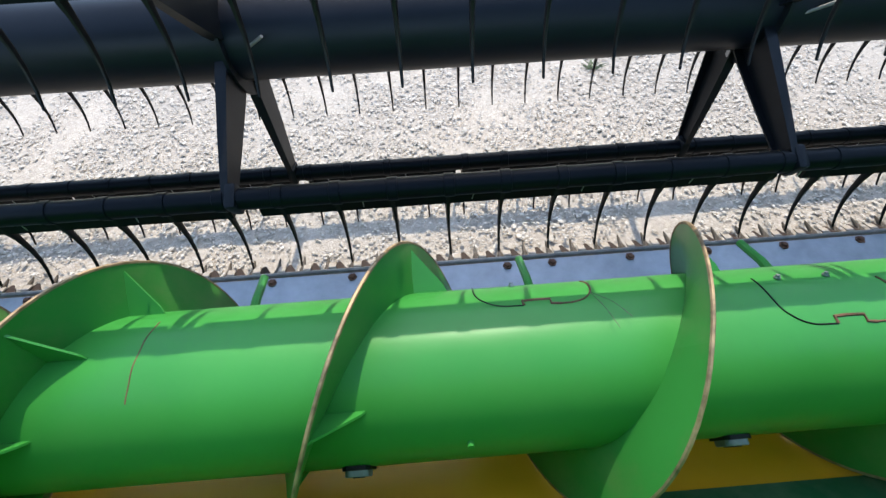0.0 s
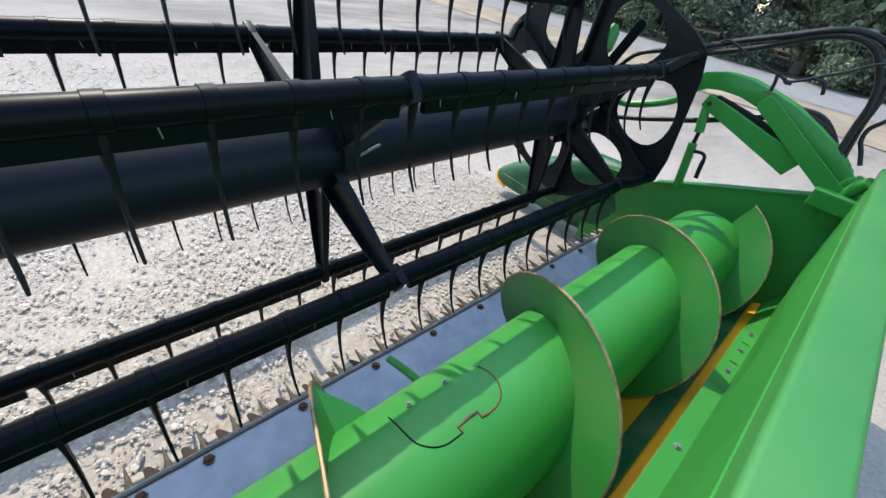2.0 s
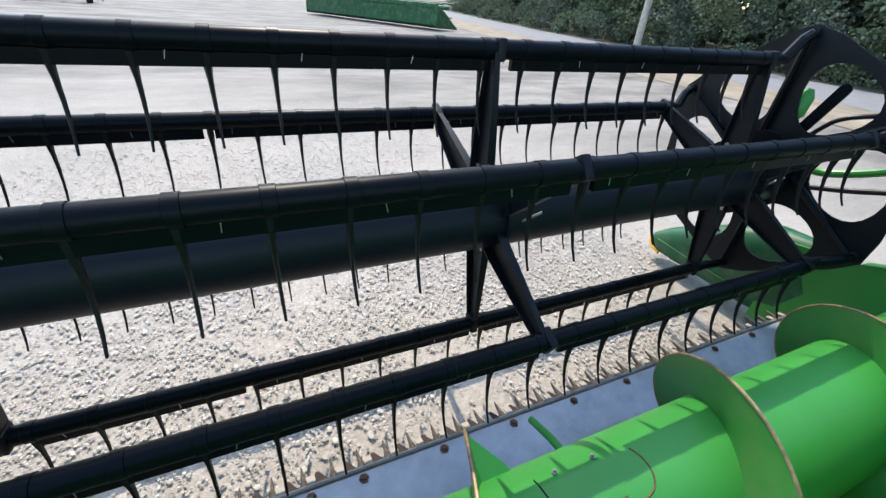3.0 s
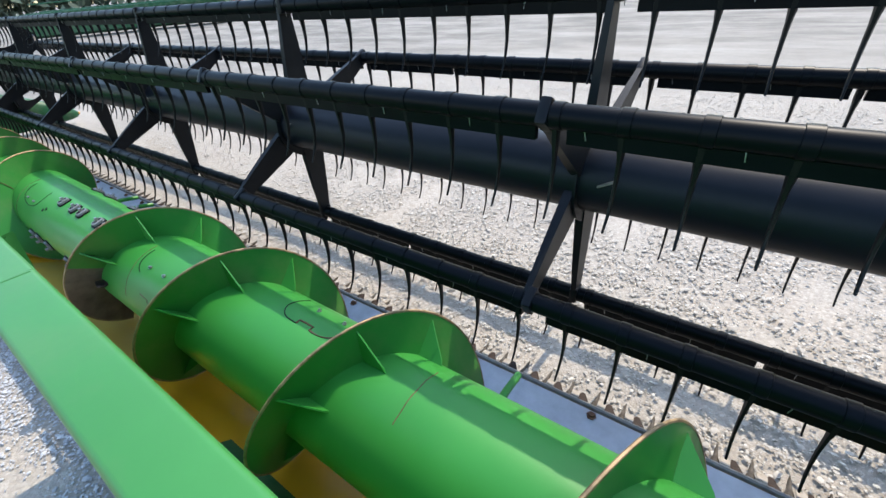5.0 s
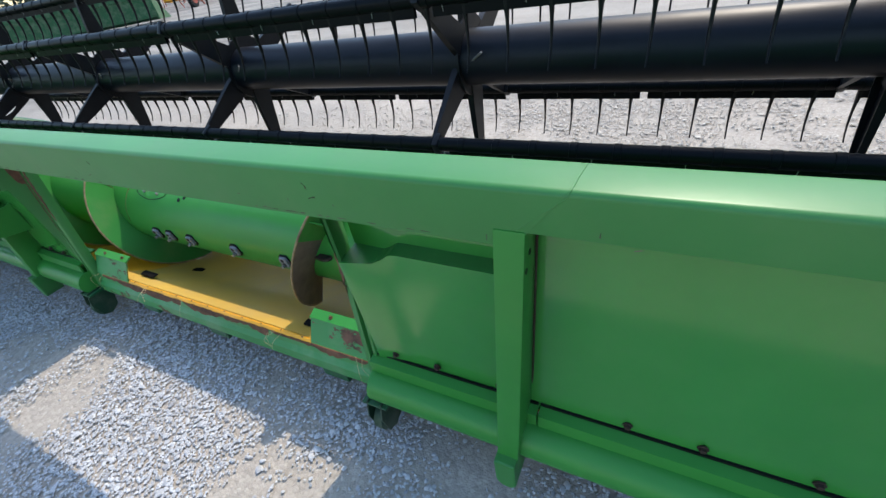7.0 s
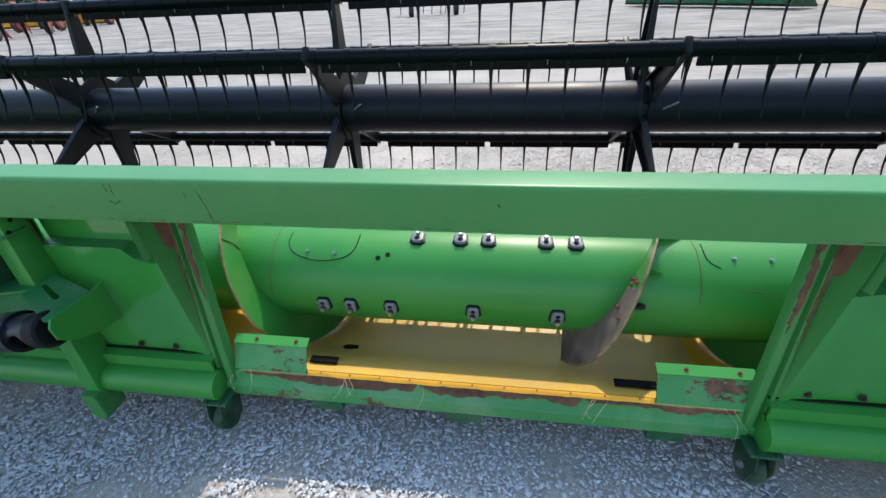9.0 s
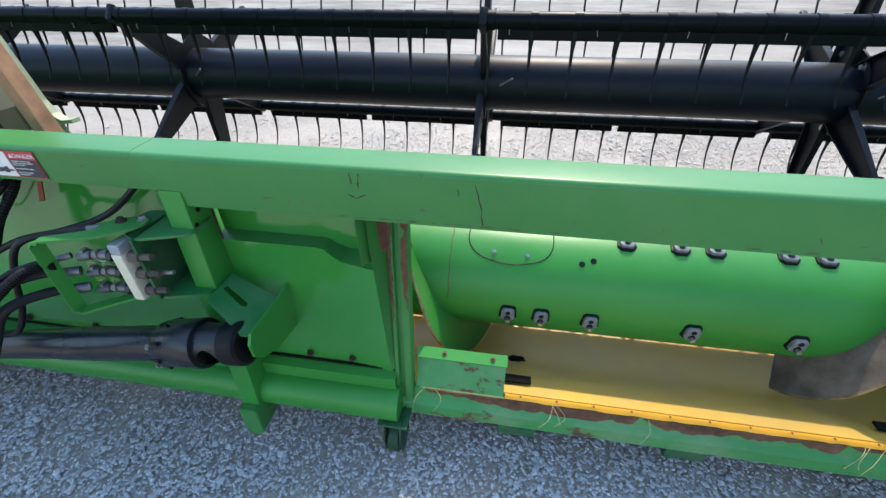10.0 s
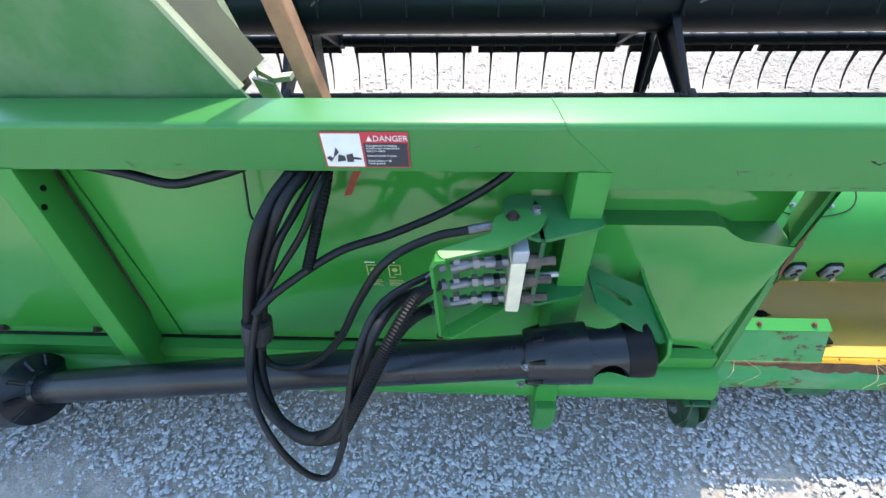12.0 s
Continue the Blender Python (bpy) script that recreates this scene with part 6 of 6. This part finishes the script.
def tree(seed, x, y, h, r, cone, material, label):
    t = thing("tree", label, "tree", "trees along the lane", at=(x, y, 0))
    rg = random.Random(seed)
    trunk = [(0, 0, -0.1), (rg.uniform(-0.1, 0.1), rg.uniform(-0.1, 0.1), h * 0.35), (rg.uniform(-0.2, 0.2), rg.uniform(-0.2, 0.2), h * 0.92)]
    smooth(part("trunk", tube_path(curve_points(trunk, 4), [0.028 * h * (1 - 0.1 * i) for i in range(9)], 9), BARK, t))
    for k in range(7):
        a, z = rg.uniform(0, 6.28), h * rg.uniform(0.25, 0.75)
        l = r * rg.uniform(0.5, 0.85)
        part("limb", tube_path([(0, 0, z), (l * 0.5 * math.cos(a), l * 0.5 * math.sin(a), z + 0.1 * h), (l * math.cos(a), l * math.sin(a), z + 0.16 * h)], [0.05, 0.035, 0.012], 6), BARK, t)
    part("crown", crown_mesh(seed, h, r, h * (0.06 if cone else 0.12), 7500, 0.125 if cone else 0.13, cone), material, t)
    return t


TREES = [(18.9, -6.5, 7.5, 2.4, 0), (19.2, -2.6, 9.0, 2.6, 0), (20.8, -0.3, 10.0, 2.7, 1), (18.6, 2.6, 6.2, 2.2, 0), (21.0, 4.4, 11, 2.8, 1), (19.4, 6.6, 7.0, 2.4, 0), (22.6, 8.2, 12, 3.0, 1), (20.4, 10.4, 9.0, 2.6, 0), (23.5, 12.4, 12, 3.0, 1), (20.9, 14.6, 8.2, 2.6, 0), (24.0, 17.0, 12, 3.0, 1), (21.8, 19.4, 9.5, 2.7, 0), (25.2, 22.0, 12, 3.2, 1), (23.2, 25.2, 10, 2.9, 0), (26.8, 28.5, 12, 3.4, 1), (24.8, 32.5, 10, 3.0, 0), (29.5, 36, 13, 3.6, 1), (27.8, 41, 11, 3.2, 0), (33, 47, 13, 3.8, 1), (31, 54, 12, 3.6, 0), (24.5, 1.0, 12, 3.2, 1), (25.8, 6.5, 13, 3.4, 1), (27.0, 14.5, 13, 3.4, 1), (28.5, 20.0, 13, 3.6, 1), (24.0, -4.0, 12, 3.2, 1)]
TREES += [(26.5 + 0.028 * max(0, 3.4 * k - 10) ** 1.45, -10 + 3.4 * k, 13 + k % 3, 3.3, 1) for k in range(18)]
for i, (x, y, h, r, cone) in enumerate(TREES):
    tree(100 + i, x, y, h, r, cone, LEAF if cone else LEAF2, "tall dark evergreen tree beyond the lane" if cone else "bushy olive-green roadside tree")
for i in range(26):
    y = -8 + 2.5 * i
    b = thing("roadside_bush", "low dense green bush under the trees", "bush", "bushes along the lane", at=(18.1 + 0.026 * max(0, y) ** 1.5 + random.Random(i).uniform(-0.4, 0.5), y, 0))
    part("stems", tube_path([(0, 0, -0.05), (0.05, 0, 0.7)], [0.06, 0.03], 6), BARK, b)
    part("crown", crown_mesh(300 + i, 1.6 + 0.8 * (i % 3), 2.0, -0.1, 6000, 0.055, False), LEAF if i % 2 else LEAF2, b)

rg = np.random.default_rng(77)
n = 30000
yy = rg.uniform(-70, 120, n)
top = 9 + 3.5 * np.sin(yy * 0.21) + 2.0 * np.sin(yy * 0.57 + 1)
c = np.stack([-95 + 6 * np.sin(yy * 0.05) + rg.normal(0, 2.5, n), yy, top * rg.uniform(0, 1, n) ** 0.7], 1)
u, w = rg.normal(0, 0.32, (n, 3)), rg.normal(0, 0.32, (n, 3))
quad = np.stack([c - u, c - w, c + u, c + w], 1).reshape(-1, 3)
tagged(part("far_woods", (quad.tolist(), [(4 * i, 4 * i + 1, 4 * i + 2, 4 * i + 3) for i in range(n)]), LEAF), "distant dark belt of woods beyond the yard", "woods", kind="stuff")

yy = rg.uniform(-60, 110, n)
top = 15 + 2.0 * np.sin(yy * 0.31) + 1.5 * np.sin(yy * 0.83 + 1)
c = np.stack([33 + 0.20 * np.maximum(0, yy) + 2 * np.sin(yy * 0.2) + rg.normal(0, 1.2, n), yy, top * rg.uniform(0, 1, n)], 1)
u, w = rg.normal(0, 0.30, (n, 3)), rg.normal(0, 0.30, (n, 3))
quad = np.stack([c - u, c - w, c + u, c + w], 1).reshape(-1, 3)
tagged(part("woods", (quad.tolist(), [(4 * i, 4 * i + 1, 4 * i + 2, 4 * i + 3) for i in range(n)]), LEAF), "dense dark woods behind the trees of the lane", "woods", kind="stuff")

pole = thing("utility_pole", "weathered wooden utility pole beside the lane", "utility pole", at=(17.4, 14.5, 0))
smooth(part("shaft", tube_path([(0, 0, -0.2), (0, 0, 9.0)], [0.15, 0.11], 12), plain("grey_timber", (0.42, 0.38, 0.31), 0.85, 0, 0.2, 6, 0.2), pole), 40)
part("crossarm", box(-0.9, 0.9, -0.05, 0.05, 8.2, 8.32, 0.01), BARK, pole)


def far_header(x, y, turn, length, material, label):
    """Another header parked in the yard: drum, back sheet, reel and ends, seen small."""
    f = thing("parked_header", label, "grain header", at=(x, y, 0))
    f.rotation_euler = (0, 0, radians(turn))
    h = length / 2
    part("back_sheet", sheet([(-0.45, 0.95), (-0.45, 0.2), (-0.2, 0.1), (0.5, 0.08)], -h, h, 0.03), material, f)
    part("top_beam", box(-h, h, -0.52, -0.40, 0.9, 1.05, 0.02), material, f)
    smooth(part("drum", tube_path([(-h, -0.05, 0.42), (h, -0.05, 0.42)], 0.2, 20), material, f), 40)
    for s in (-h, h):
        part("end_sheet", prism([(-0.5, 0.1), (-0.5, 1.0), (0.1, 0.75), (1.3, 0.05), (1.2, 0.02)], s - 0.03, s + 0.03), material, f)
    for k in range(5):
        a = radians(20 + 72 * k)
        part("reel_bar", tube_path([(-h + 0.1, 0.6 + 0.5 * math.cos(a), 0.9 + 0.5 * math.sin(a)), (h - 0.1, 0.6 + 0.5 * math.cos(a), 0.9 + 0.5 * math.sin(a))], 0.03, 8), material, f)
    part("reel_tube", tube_path([(-h + 0.1, 0.6, 0.9), (h - 0.1, 0.6, 0.9)], 0.09, 12), material, f)
    for k in range(int(length / 1.2)):
        xx = -h + 0.6 + 1.2 * k
        part("reel_spider", box(xx - 0.01, xx + 0.01, 0.12, 1.08, 0.87, 0.93, 0), material, f)
    return f


# both green headers use the darkened green, their shadows kept in its colour
far_header(8.6, 23.5, -58, 8.5, GREEN_SHADED, "green header parked across the yard, shadows in its colour")
far_header(-31.5, 26.5, 38, 9.0, YELLOW_LIP, "yellow header parked among the implements")
far_header(-22.5, 9.5, 42, 9.0, GREEN_SHADED, "green header parked at the far side of the yard")


def far_implement(x, y, turn, material, label, group=""):
    """A trailed implement: frame bars, tines and two wheels, seen small."""
    f = thing("farm_implement", label, "farm implement", group, at=(x, y, 0))
    f.rotation_euler = (0, 0, radians(turn))
    for yy in (-0.7, 0.0, 0.7):
        part("frame_bar", box(-1.8, 1.8, yy - 0.06, yy + 0.06, 0.75, 0.87, 0.01), material, f)
    for xx in (-1.7, -0.6, 0.6, 1.7):
        part("frame_rail", box(xx - 0.05, xx + 0.05, -0.8, 0.8, 0.87, 0.97, 0.01), material, f)
    for k in range(9):
        xx = -1.7 + 0.42 * k
        smooth(part("shank", tube_path(curve_points([(xx, 0.6 - 0.6 * (k % 3), 0.78), (xx, 0.3 - 0.6 * (k % 3), 0.5), (xx, 0.5 - 0.6 * (k % 3), 0.06)], 4), 0.025, 6), material, f))
    for xx in (-1.2, 1.2):
        w = smooth(part("wheel", tube_path([(xx - 0.12, -0.9, 0.36), (xx - 0.10, -0.9, 0.36), (xx + 0.10, -0.9, 0.36), (xx + 0.12, -0.9, 0.36)], [0.30, 0.36, 0.36, 0.30], 20), RUBBER, f), 40)
        part("rim", disc_x(xx - 0.13, xx + 0.13, -0.9, 0.36, 0.2, 16), material, w)
    part("mast", box(-0.06, 0.06, -0.3, 0.5, 0.97, 1.5, 0.02), material, f)
    return f


for i, (x, y, t) in enumerate(((-24.2, 17.4, 20), (-25.6, 20.8, 35), (-27.6, 24.2, 10), (-30.2, 27.5, 50), (-29.0, 29.5, 5), (-33.5, 33.5, 40), (-29.5, 20.5, 70))):
    far_implement(x, y, t, ORANGE, "orange-red tillage implement on black wheels", "implements at the far side of the yard")
far_implement(-4.6, 25.4, 15, BLUE, "dark blue implement standing across the yard")
